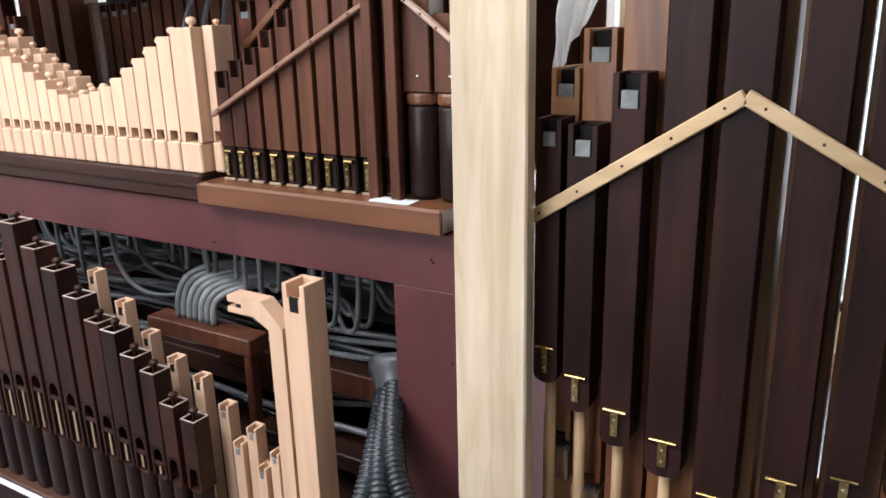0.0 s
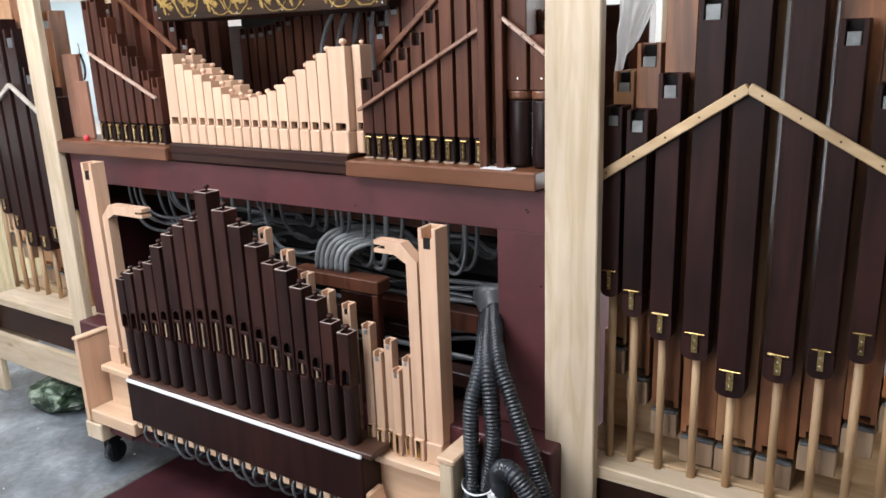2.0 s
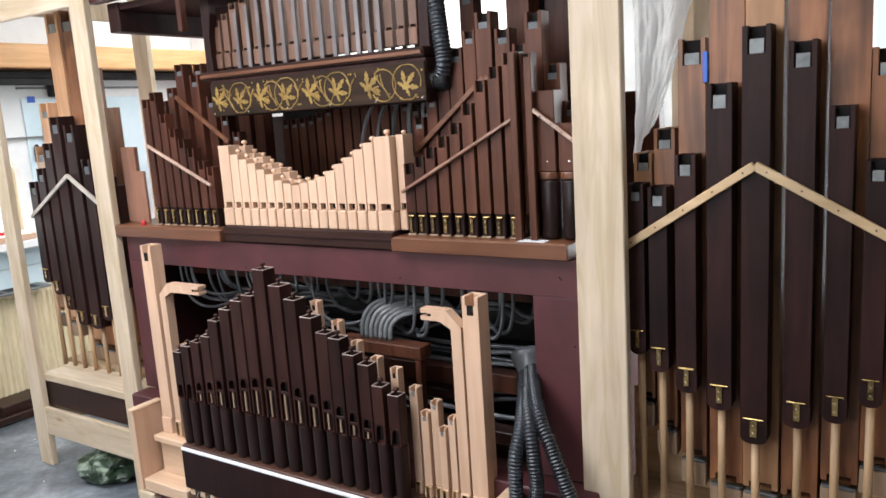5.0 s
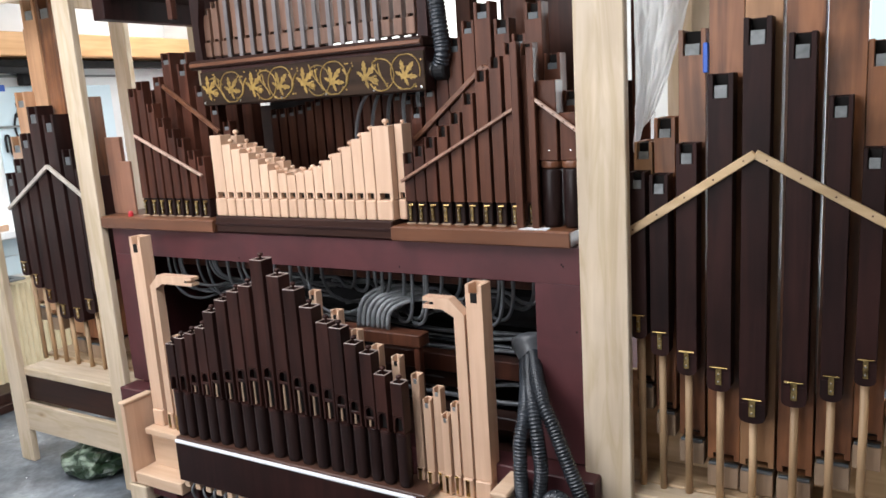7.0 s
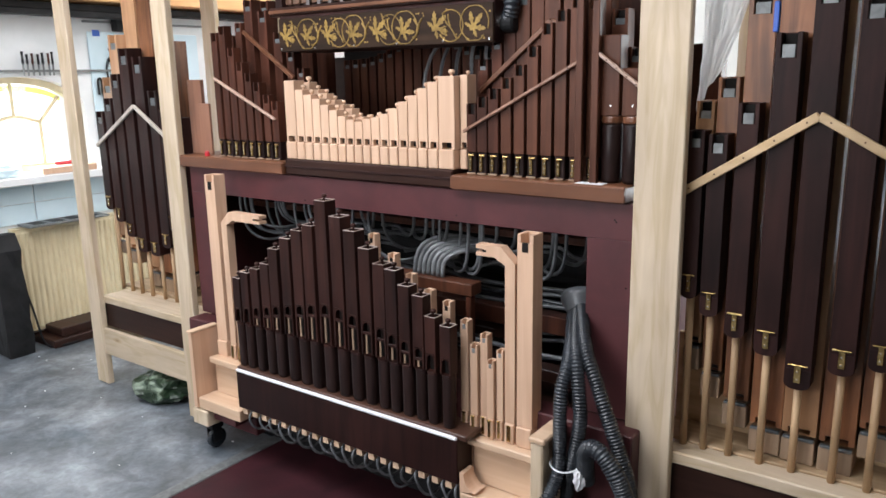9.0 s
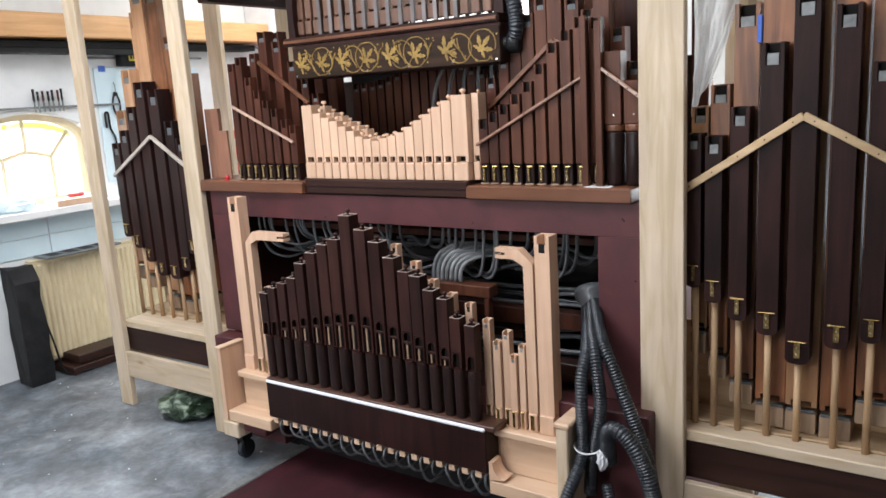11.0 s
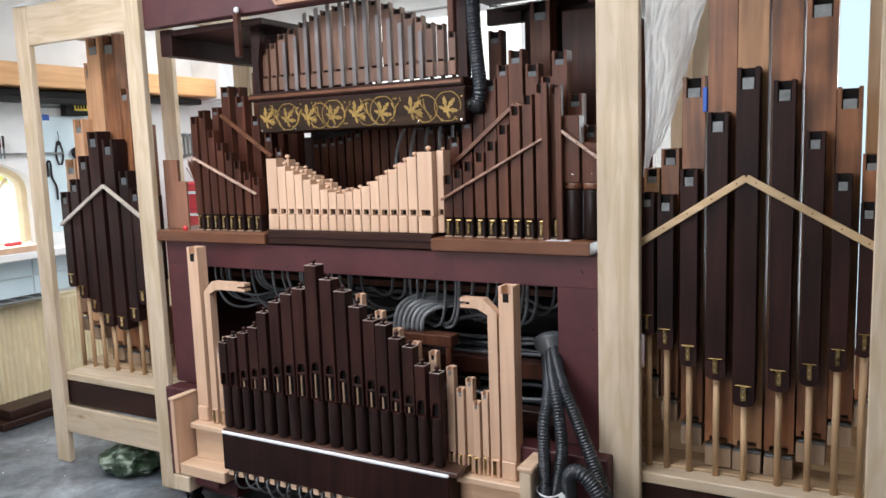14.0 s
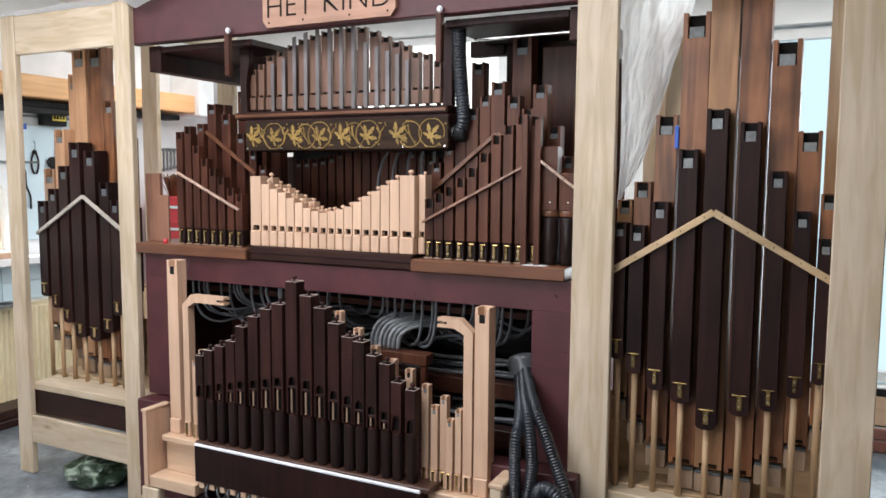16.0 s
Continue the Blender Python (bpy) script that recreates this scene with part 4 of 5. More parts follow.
def maple_pipe(x, y, z1, w, d, knob):
    t = thing("organ_pipe", (x, y, 1.1565), "pale maple stopped organ pipe with a turned knob", "organ pipe", "maple melody pipes")
    h = z1 - 1.1565
    bm = bmesh.new()
    hollow(bm, w, 0, d, 0.060, h, w * 0.2, 0.0, 0.020)
    part("body", bm, MAPLE, t)
    part("stopper", box(-w * 0.29, w * 0.29, w * 0.21, d - w * 0.21, h - 0.03, h - 0.003, b=0.0006), MAPLE, t)
    shade_block(t, w, 0, d, 0.063, 0.12, w * 0.2)
    part("cap", box(-w / 2 + 0.0006, w / 2 - 0.0006, -0.006, d, 0.0, 0.0595, b=0.003), MAPLE, t, "rounded maple cap block")
    if knob:
        stopper(t, h - 0.003, min(0.0105, w * 0.26), MAPLE, d * 0.5, 0.8)


for i in range(18):
    a, b = edges[i], edges[i + 1]
    maple_pipe((a + b) / 2, 0.004, tops[i], b - a - 0.003, 0.05 if i < 17 else 0.062, i not in (0,))
for i in range(17):
    a, b = edges[i], edges[i + 1]
    maple_pipe((a + b) / 2 + 0.004, 0.078, tops[i] - 0.006 + 0.004 * ((i * 7) % 3), (b - a) * 0.8, 0.04, True)
maple_pipe(0.3655, 0.030, 1.436, 0.026, 0.05, True)


# ---------------------------------------------------------------- brown pipes on the side shelves
def brass_pipe(x, y, z1, w, d, m, z0=1.1445, strap=True, group="brown flute pipes"):
    t = thing("organ_pipe", (x, y, z0), "slim brown square organ pipe with a brass clasp at its foot" if strap else "brown square organ pipe with an open slotted top", "organ pipe", group)
    h = z1 - z0
    bm = bmesh.new()
    hollow(bm, w, 0, d, 0.066 if strap else 0.0, h, w * 0.2, w * 0.9)
    part("body", bm, m, t)
    shade_block(t, w, 0, d, h - 0.15, h - 0.003, w * 0.2)
    if not strap:
        part("tuning_plate", box(-w * 0.28, w * 0.28, 0.0012, 0.004, h - w * 0.9 - 0.001, h - w * 0.55, b=0.0006), FAINT, t, "dull grey tuning plate")
    if strap:
        part("foot_block", box(-w * 0.46, w * 0.46, 0.002, d * 0.9, 0, 0.0655, b=0.003), FOOT, t)
        bm = bmesh.new()
        cbox(bm, -w * 0.22, w * 0.08, -0.004, 0.0015, 0.010, 0.056, b=0.001)
        a = part("clasp", bm, BRASS, t, "brass clasp")
        bm = bmesh.new()
        lathe(bm, [(0.0030, -w * 0.20), (0.0036, -w * 0.18), (0.0036, w * 0.32), (0.0030, w * 0.34)], 8, (0, -0.003, 0.057), "x")
        part("bar", bm, BRASS, t, "brass cross bar")
        part("toe_strip", box(-w * 0.46, w * 0.40, -0.004, 0.0016, 0.0, 0.005, b=0.0008), CAPWOOD, t, "pale strip at the foot")
        for z in (0.018, 0.030, 0.043):
            bm = bmesh.new()
            lathe(bm, [(0.0020, -0.0052), (0.0020, -0.004)], 8, (-w * 0.07, 0, z), "y")
            part("screw", bm, STEEL, a)


xs = [0.397, 0.434, 0.473, 0.516, 0.559, 0.602, 0.646, 0.689, 0.733, 0.775]
zs = [1.352, 1.372, 1.395, 1.425, 1.460, 1.510, 1.568, 1.600, 1.632, 1.628]
for x, z in zip(xs, zs):
    brass_pipe(x, 0.022 if x < 0.76 else 0.04, z, 0.034, 0.036, MAHOGANY if x > 0.5 else WALNUT)
xs = [-0.764, -0.717, -0.674, -0.631, -0.588, -0.544, -0.496, -0.453]
zs = [1.606, 1.628, 1.548, 1.495, 1.456, 1.422, 1.378, 1.356]
for x, z in zip(xs, zs):
    brass_pipe(x, 0.022, z, 0.034, 0.036, WALNUT)
for x, z, w in [(0.375, 1.48, 0.036), (0.425, 1.54, 0.036), (0.470, 1.60, 0.04), (0.515, 1.668, 0.045), (0.563, 1.71, 0.04), (0.610, 1.755, 0.05), (0.668, 1.705, 0.046), (0.718, 1.66, 0.04), (0.762, 1.738, 0.05), (0.812, 1.60, 0.046), (0.862, 1.50, 0.044)]:
    brass_pipe(x, 0.12, z, w, w, MAHOGANY if x > 0.48 else WALNUT, strap=False, group="second row of brown pipes")
for x, z, w in [(-0.79, 1.60, 0.036), (-0.74, 1.645, 0.036), (-0.677, 1.725, 0.046), (-0.60, 1.681, 0.046), (-0.525, 1.60, 0.042), (-0.462, 1.53, 0.038), (-0.412, 1.47, 0.034)]:
    brass_pipe(x, 0.12, z, w, w, WALNUT, strap=False, group="second row of brown pipes")
for x, y, z, w in [(0.455, 0.30, 1.853, 0.05), (0.628, 0.30, 1.934, 0.072), (0.865, 0.26, 1.72, 0.06), (-0.60, 0.34, 1.92, 0.06), (-0.70, 0.34, 1.80, 0.055), (-0.79, 0.30, 1.74, 0.05), (-0.52, 0.34, 1.78, 0.05)]:
    brass_pipe(x, y, z, w, w, MAHOGANY if x > 0 else WALNUT, strap=False, group="third row of brown pipes")
# short capped pipes at the shelf end
for x, top in ((0.829, 0.385), (0.889, 0.300)):
    t = thing("organ_pipe", (x, 0.055, 1.1445), "dark turned pipe foot with a brown collar", "organ pipe", "collared pipes")
    bm = bmesh.new()
    lathe(bm, [(0.024, 0), (0.028, 0.01), (0.0285, 0.150), (0.025, 0.158)], 20)
    for f in bm.faces:
        f.smooth = len(f.verts) == 4
    part("foot", bm, FOOT, t)
    bm = bmesh.new()
    lathe(bm, [(0.0285, 0.159), (0.0300, 0.163), (0.0300, 0.173), (0.0285, 0.177)], 20)
    part("collar", bm, SHELFWOOD, t)
    part("body", box(-0.026, 0.026, -0.024, 0.026, 0.178, top, b=0.002), MAHOGANY, t)
    bm = bmesh.new()
    lathe(bm, [(0.0022, -0.0262), (0.0022, -0.0242)], 8, (0.004, 0, 0.205), "y")
    part("screw", bm, STEEL, t)
for x in (0.752, 0.797):
    t = thing("upright_strip", (x, 0.005, 1.1445), "tall narrow reddish-brown upright on the shelf", "upright")
    part("strip", box(-0.010, 0.010, 0, 0.016, 0, 0.487 if x < 0.78 else 0.47, b=0.0015), MAHOGANY, t)
card = thing("paper_card", (0.80, 0.0, 1.1446), "white paper card lying on the shelf", "card")
part("card", box(-0.045, 0.035, -0.015, 0.02, 0, 0.0015, b=0.0004), STRIP, card)
cup = thing("red_cap", (-0.83, 0.0, 1.1446), "small red plastic cap on the shelf", "cap")
bm = bmesh.new()
lathe(bm, [(0.009, 0), (0.010, 0.012), (0.006, 0.02)], 12)
part("cap", bm, REDBOX, cup)

SLATWOOD = wood("worn_slat_wood", (0.20, 0.105, 0.07), (0.34, 0.19, 0.13), ALONG, (0.2, 0.35))
PALESLAT = wood("pale_slat_wood", (0.38, 0.25, 0.19), (0.52, 0.36, 0.28), ALONG, (0.25, 0.4))
SLAT = "brown wooden slat rail screwed across the pipes"
chevron((0.376, 1.271), (0.747, 1.463), None, SLATWOOD, 0.012, SLAT, 0.009)
chevron(None, (0.789, 1.494), (0.918, 1.398), PALESLAT, 0.012, SLAT, 0.009)
chevron((-0.445, 1.292), (-0.77, 1.440), None, PALESLAT, 0.014, SLAT, 0.009)
chevron((0.371, 1.385), (0.612, 1.580), (0.66, 1.555), SHELFWOOD, 0.112, SLAT, 0.015)
chevron((-0.44, 1.435), (-0.70, 1.61), None, SHELFWOOD, 0.112, SLAT, 0.015)

# dark pipes behind the maple ones
for i in range(17):
    x = -0.46 + 0.044 * i
    z = 1.50 - 0.0 + 0.10 * math.exp(-((i - 9) / 4.0) ** 2)
    brass_pipe(x, 0.42, z, 0.036, 0.04, MAHOGANY if i % 3 else WALNUT, strap=False, group="rear brown pipes")
part("inner_panel", box(-0.55, 0.50, 0.50, 0.512, 1.10, 1.65, b=0.002), BLACK, case, "black inner panel")
part("rear_board", box(-0.62, -0.06, 0.27, 0.285, 1.69, 1.93, b=0.002), WENGE, case)
part("rear_board", box(0.685, 0.868, 0.36, 0.375, 1.30, 1.90, b=0.002), WALNUT, case)
part("rear_board", box(0.505, 0.868, 0.46, 0.475, 1.525, 1.955, b=0.002), WENGE, case)
part("cross_rail", box(0.36, 0.503, 0.44, 0.475, 1.895, 1.955, b=0.002), WENGE, case)

# ---------------------------------------------------------------- upper chest, painted panel and its pipes
uc = thing("upper_chest", (-0.02, 0.08, 1.52), "walnut upper wind chest carrying a row of pipes", "wind chest")
part("deck", box(-0.49, 0.460, -0.005, 0.22, 0.130, 0.160, b=0.004), WALNUT_H, uc)
part("moulding", box(-0.485, 0.455, -0.012, -0.0055, 0.138, 0.150, b=0.002), SHELFWOOD, uc)
part("box", box(-0.43, 0.470, -0.011, 0.20, 0.006, 0.128, b=0.003), WENGE, uc)
for s in (-1, 1):
    bm = bmesh.new()
    prism(bm, [(0.0, 0.16), (0.035, 0.16), (0.035, 0.445), (-0.012, 0.445), (-0.010, 0.36), (0.004, 0.28), (0.004, 0.22)], 0.03, 0.06)
    if s < 0:
        for v in bm.verts:
            v.co.x = -v.co.x
    for v in bm.verts:
        v.co.x += 0.424 if s > 0 else -0.455
    part("bracket", bm, WENGE, uc)
for x in (-0.455, 0.455):
    q = part("finial_post", box(x - 0.011, x + 0.011, -0.030, -0.006, 1.81, 1.970, b=0.002), WALNUT, case)
    bm = bmesh.new()
    lathe(bm, [(0.004, 1.971), (0.010, 1.978), (0.011, 1.985), (0.006, 1.993)], 12, (x, -0.018, 0))
    part("knob", bm, STRIP, q, "small white knob")
PANELPAINT = wood("dark_panel_paint", (0.016, 0.0085, 0.0048), (0.036, 0.019, 0.0105), ALONG, (0.5, 0.7))
PANELPAINT.node_tree.nodes["Principled BSDF"].inputs["Specular IOR Level"].default_value = 0.15
pnl = part("painted_panel", box(-0.448, 0.448, -0.008, 0.0, 0, 0.111, b=0.002), PANELPAINT, uc, "dark panel painted with gold vines")
pnl.location = (0.023, -0.013, 0.007)


def leaf(bm, cx, cz, r, turn, y=-0.0092):
    """A vine leaf of five pointed fingers."""
    pts = []
    for ang, ln in ((-112, 0.62), (-54, 0.90), (0, 1.0), (52, 0.90), (106, 0.62)):
        for da, q in ((-27, 0.22), (-15, 0.40), (-19, 0.60), (-9, 0.64), (-10, 0.80), (0, 1.0), (10, 0.80), (9, 0.64), (19, 0.60), (15, 0.40)):
            a = radians(ang + da) + turn
            pts.append((cx + r * ln * q * math.cos(a), cz + r * ln * q * math.sin(a)))
    a = radians(180) + turn
    pts.append((cx + r * 0.25 * math.cos(a), cz + r * 0.25 * math.sin(a)))
    prism(bm, pts, y, -0.0082)


def stroke(bm, pts, r=0.0020):
    sweep(bm, [(x, -0.0084, min(0.104, max(0.007, z))) for x, z in pts], r, 5, 0.004)


prnd = random.Random(8)
PANEL_LEAVES = [-0.415, -0.312, -0.214, -0.098, 0.004, 0.116, 0.240, 0.378]


def curl(cx, cz, r, a0, a1, shrink=0.0, n=12):
    return [(cx + (r - shrink * k / n) * math.cos(radians(a0 + (a1 - a0) * k / n)), cz + (r - shrink * k / n) * math.sin(radians(a0 + (a1 - a0) * k / n))) for k in range(n + 1)]


def painted(name, strokes, r):
    for pts in strokes:
        bm = bmesh.new()
        stroke(bm, pts, r)
        part(name, bm, GOLD, pnl)


for i, cx in enumerate(PANEL_LEAVES):
    ringed = i % 2
    bm = bmesh.new()
    leaf(bm, cx, 0.044 if ringed else 0.048, 0.052 if ringed else 0.056, radians(48 if ringed else 40))
    part("leaf_ornament", bm, GOLD, pnl, "gold vine leaf")
    if ringed:
        painted("scroll_ornament", [curl(cx + 0.006, 0.056, 0.050, 250, -20), curl(cx + 0.004, 0.050, 0.046, 235, 320)], 0.0021)
        b = cx + 0.056
        if b < 0.42:
            painted("tendril_ornament", [[(b - 0.006, 0.070), (b + 0.004, 0.052), (b - 0.004, 0.030), (b - 0.022, 0.016)], [(b - 0.012, 0.078), (b + 0.002, 0.060), (b + 0.006, 0.048)], [(b + 0.020, 0.080), (b + 0.008, 0.064), (b + 0.004, 0.050)]], 0.0030)
    else:
        painted("scroll_ornament", [curl(cx + 0.058, 0.052, 0.046, 130, -150) if 0 < i < 7 else curl(cx + 0.03, 0.05, 0.04, 120, 20)], 0.0021)
        painted("tendril_ornament", [[(cx + 0.030, 0.088), (cx + 0.044, 0.062), (cx + 0.064, 0.040), (cx + 0.076, 0.020)], [(cx + 0.050, 0.086), (cx + 0.052, 0.066), (cx + 0.058, 0.050)], curl(cx + 0.036, 0.038, 0.013, 60, 380, 0.006)], 0.0024)
    for k in range(6):
        bm = bmesh.new()
        lathe(bm, [(0.0030, -0.0090), (0.0030, -0.0081)], 8, (min(0.438, cx + prnd.uniform(0.02, 0.085)), 0, prnd.choice((0.012, 0.018, 0.026, 0.086, 0.094, 0.100))), "y")
        part("dot_ornament", bm, GOLD, pnl)
for x in (-0.436, -0.27, -0.09, 0.09, 0.27, 0.436):
    bm = bmesh.new()
    lathe(bm, [(0.0035, -0.002), (0.004, 0.0)], 8, (x, -0.0085, 0.009), "y")
    part("screw", bm, STEEL, pnl)

# brown of the upper row, lightened to stand for the haze up there
UPPER = wood("haze_lightened_brown_wood", (0.105, 0.050, 0.030), (0.205, 0.105, 0.066), UP, (0.4, 0.6), 0.3)
PALE_STRIP = shade(mat("grey_brown_strip", (0.30, 0.28, 0.28)), ((0.12, 0.105, 0.102), (0.215, 0.192, 0.190)), (1, 1, 0.3), 20.0, 3.0, 0.05, 150.0, (0.4, 0.6))
UPX = [-0.466, -0.424, -0.379, -0.328, -0.274, -0.221, -0.167, -0.112, -0.056, -0.003, 0.051, 0.105, 0.153, 0.199, 0.241, 0.281, 0.325, 0.369]
UPZ = [1.856, 1.875, 1.906, 1.921, 1.941, 1.960, 1.972, 1.982, 1.988, 1.990, 1.984, 1.966, 1.943, 1.922, 1.905, 1.879, 1.870, 1.840]
for i, (x, z1) in enumerate(zip(UPX, UPZ)):
    w = 0.036 if 2 <= i <= 13 else 0.029
    t = thing("organ_pipe", (x, 0.135, 1.6805), "small brown square pipe in the upper row", "organ pipe", "upper row pipes")
    h = z1 - 1.6805
    bm = bmesh.new()
    hollow(bm, w, 0, 0.028, 0.062, h, 0.0055, 0.022, 0.008)
    part("body", bm, UPPER, t)
    shade_block(t, w, 0, 0.028, 0.064, h - 0.004, 0.0055)
    part("cap", box(-w * 0.54, w * 0.54, -0.005, 0.028, 0.012, 0.0615, b=0.002), UPPER, t, "brown cap block")
    part("foot", box(-0.006, 0.006, 0.008, 0.02, 0, 0.0118, b=0.001), WENGE, t)
    if 3 <= i <= 15:
        t = thing("spacer_strip", (x - 0.028, 0.120, 1.6805), "slim grey-brown strip standing between the upper pipes", "strip", "grey upper strips")
        k = h * (0.80 if i < 5 else 1.03 if i < 11 else 0.86)
        bm = bmesh.new()
        prism(bm, [(-0.0075, 0), (0.0075, 0), (0.0075, k), (-0.0075, k - 0.003)], 0, 0.006)
        part("strip", bm, PALE_STRIP, t)

# corrugated hose beside the upper chest
hs = thing("corrugated_hose", (0.489, 0.10, 1.52), "black corrugated hose rising beside the upper chest", "hose")
bm = bmesh.new()
sweep(bm, [(-0.018, 0, 0.446), (-0.016, 0, 0.32), (-0.006, 0, 0.20), (0.002, 0.0, 0.12), (-0.006, 0.005, 0.085), (-0.022, 0.01, 0.065)], 0.0235, 16, 0.02, 0.0026, 0.0105)
part("hose", bm, HOSE, hs)
bm = bmesh.new()
lathe(bm, [(0.027, 0.0), (0.030, 0.004), (0.030, 0.034), (0.024, 0.040)], 18, (-0.030, 0.012, 0.062), "x")
part("elbow", bm, BLACK, hs)
bm = bmesh.new()
lathe(bm, [(0.029, -0.004), (0.029, 0.003)], 18, (-0.034, 0.012, 0.062), "x")
part("flange", bm, STEEL, hs, "bright metal flange")
bm = bmesh.new()
lathe(bm, [(0.0272, 0.425), (0.0272, 0.440)], 18, (-0.018, 0, 0))
part("clip", bm, STEEL, hs)

# thin tubes fanning behind the painted panel
for i in range(9):
    t = thing("air_tube", (0.10 + 0.045 * i, 0.30, 1.50), "dark grey flexible air tube behind the panel", "tube", "fan of tubes")
    bm = bmesh.new()
    sweep(bm, [(0, 0, 0.06), (0.01 * (i - 3), -0.03, 0.0), (0.02 * (i - 2), -0.06, -0.09), (0.022 * (i - 2), -0.05, -0.2)], 0.006, 6, 0.03)
    part("tube", bm, TUBE, t)

# ---------------------------------------------------------------- lower tray with the dark pipes
tray = thing("pipe_tray", (0, 0, 0), "pale maple tray fixed in front of the case", "tray")
for q in ((-0.74, -0.499, -0.205), (-0.498, 0.494, -0.100), (0.495, 0.735, -0.205)):
    part("bottom_board", box(q[0], q[1], q[2], -0.087, 0.187, 0.232, b=0.003), MAPLE_H, tray)
for q in ((-0.72, -0.499, 0.233), (-0.498, 0.494, 0.258), (0.495, 0.72, 0.233)):
    part("riser", box(q[0], q[1], -0.129, -0.12, q[2], 0.362, b=0.002), MAPLE_H, tray)
part("top_shelf", box(-0.72, 0.72, -0.155, -0.086, 0.363, 0.386, b=0.003), MAPLE_H, tray)
bm = bmesh.new()
prism(bm, [(-0.762, 0.19), (-0.742, 0.19), (-0.742, 0.49), (-0.762, 0.49)], -0.21, -0.087)
part("end_board", bm, MAPLE, tray)
part("end_board", box(0.737, 0.775, -0.215, -0.087, 0.19, 0.465, b=0.004), POPLAR, tray)
part("end_cap", box(0.732, 0.782, -0.218, -0.088, 0.466, 0.482, b=0.004), MAPLE_H, tray)
part("end_cap", box(-0.768, -0.738, -0.215, -0.087, 0.491, 0.502, b=0.003), MAPLE_H, tray)
part("under_block", box(-0.688, -0.560, -0.180, -0.090, 0.142, 0.1865, b=0.003), RED, tray, "oxblood painted block under the tray")
bm = bmesh.new()
cove = [(0.0, 0.0)] + [(0.055 - 0.042 * math.sin(math.pi / 2 * i / 8), 0.0 + 0.06 - 0.05 * math.cos(math.pi / 2 * i / 8)) for i in range(9)] + [(0.0, 0.062)]
prism(bm, [(0.496 + a, 0.234 + b) for a, b in cove], -0.205, -0.15)
part("cove_block", bm, MAPLE, tray, "coved maple end block")

ch = thing("wind_chest", (0, -0.13, 0.255), "dark walnut wind chest with a white front edge", "wind chest")
part("front", box(-0.492, 0.492, -0.08, 0.0, 0.0, 0.140, b=0.003), WENGE, ch)
part("deck", box(-0.495, 0.520, -0.072, 0.03, 0.1405, 0.158, b=0.003), wood("chest_deck_wood", (0.050, 0.022, 0.014), (0.095, 0.043, 0.028), ALONG, (0.35, 0.55)), ch)
for k in range(19):
    part("tube_block", box(-0.475 + 0.051 * k, -0.450 + 0.051 * k, -0.076, -0.030, -0.023, -0.0005, b=0.002), MAPLE_H, ch, "pale block between the tubes")
part("edge_strip", box(-0.490, 0.490, -0.0835, -0.0725, 0.141, 0.152, b=0.003), STRIP, ch, "bright white edge strip")

LOWER = wood("dark_brown_stained_wood", (0.0140, 0.0051, 0.0042), (0.040, 0.0140, 0.0102), UP, (0.34, 0.54), 0.4, 0.25)
LOWER.node_tree.nodes["Principled BSDF"].inputs["Specular IOR Level"].default_value = 0.22
ENDGRAIN = wood("pale_end_grain", (0.34, 0.26, 0.22), (0.52, 0.42, 0.37), ALONG)
LOWX = [-0.479, -0.433, -0.379, -0.324, -0.276, -0.215, -0.157, -0.103, -0.040, 0.022, 0.080, 0.138, 0.194, 0.241, 0.290, 0.342, 0.386, 0.440]
LOWZ = [0.744, 0.77, 0.791, 0.816, 0.874, 0.917, 0.95, 0.972, 1.057, 1.011, 0.973, 0.924, 0.882, 0.871, 0.829, 0.806, 0.749, 0.73]
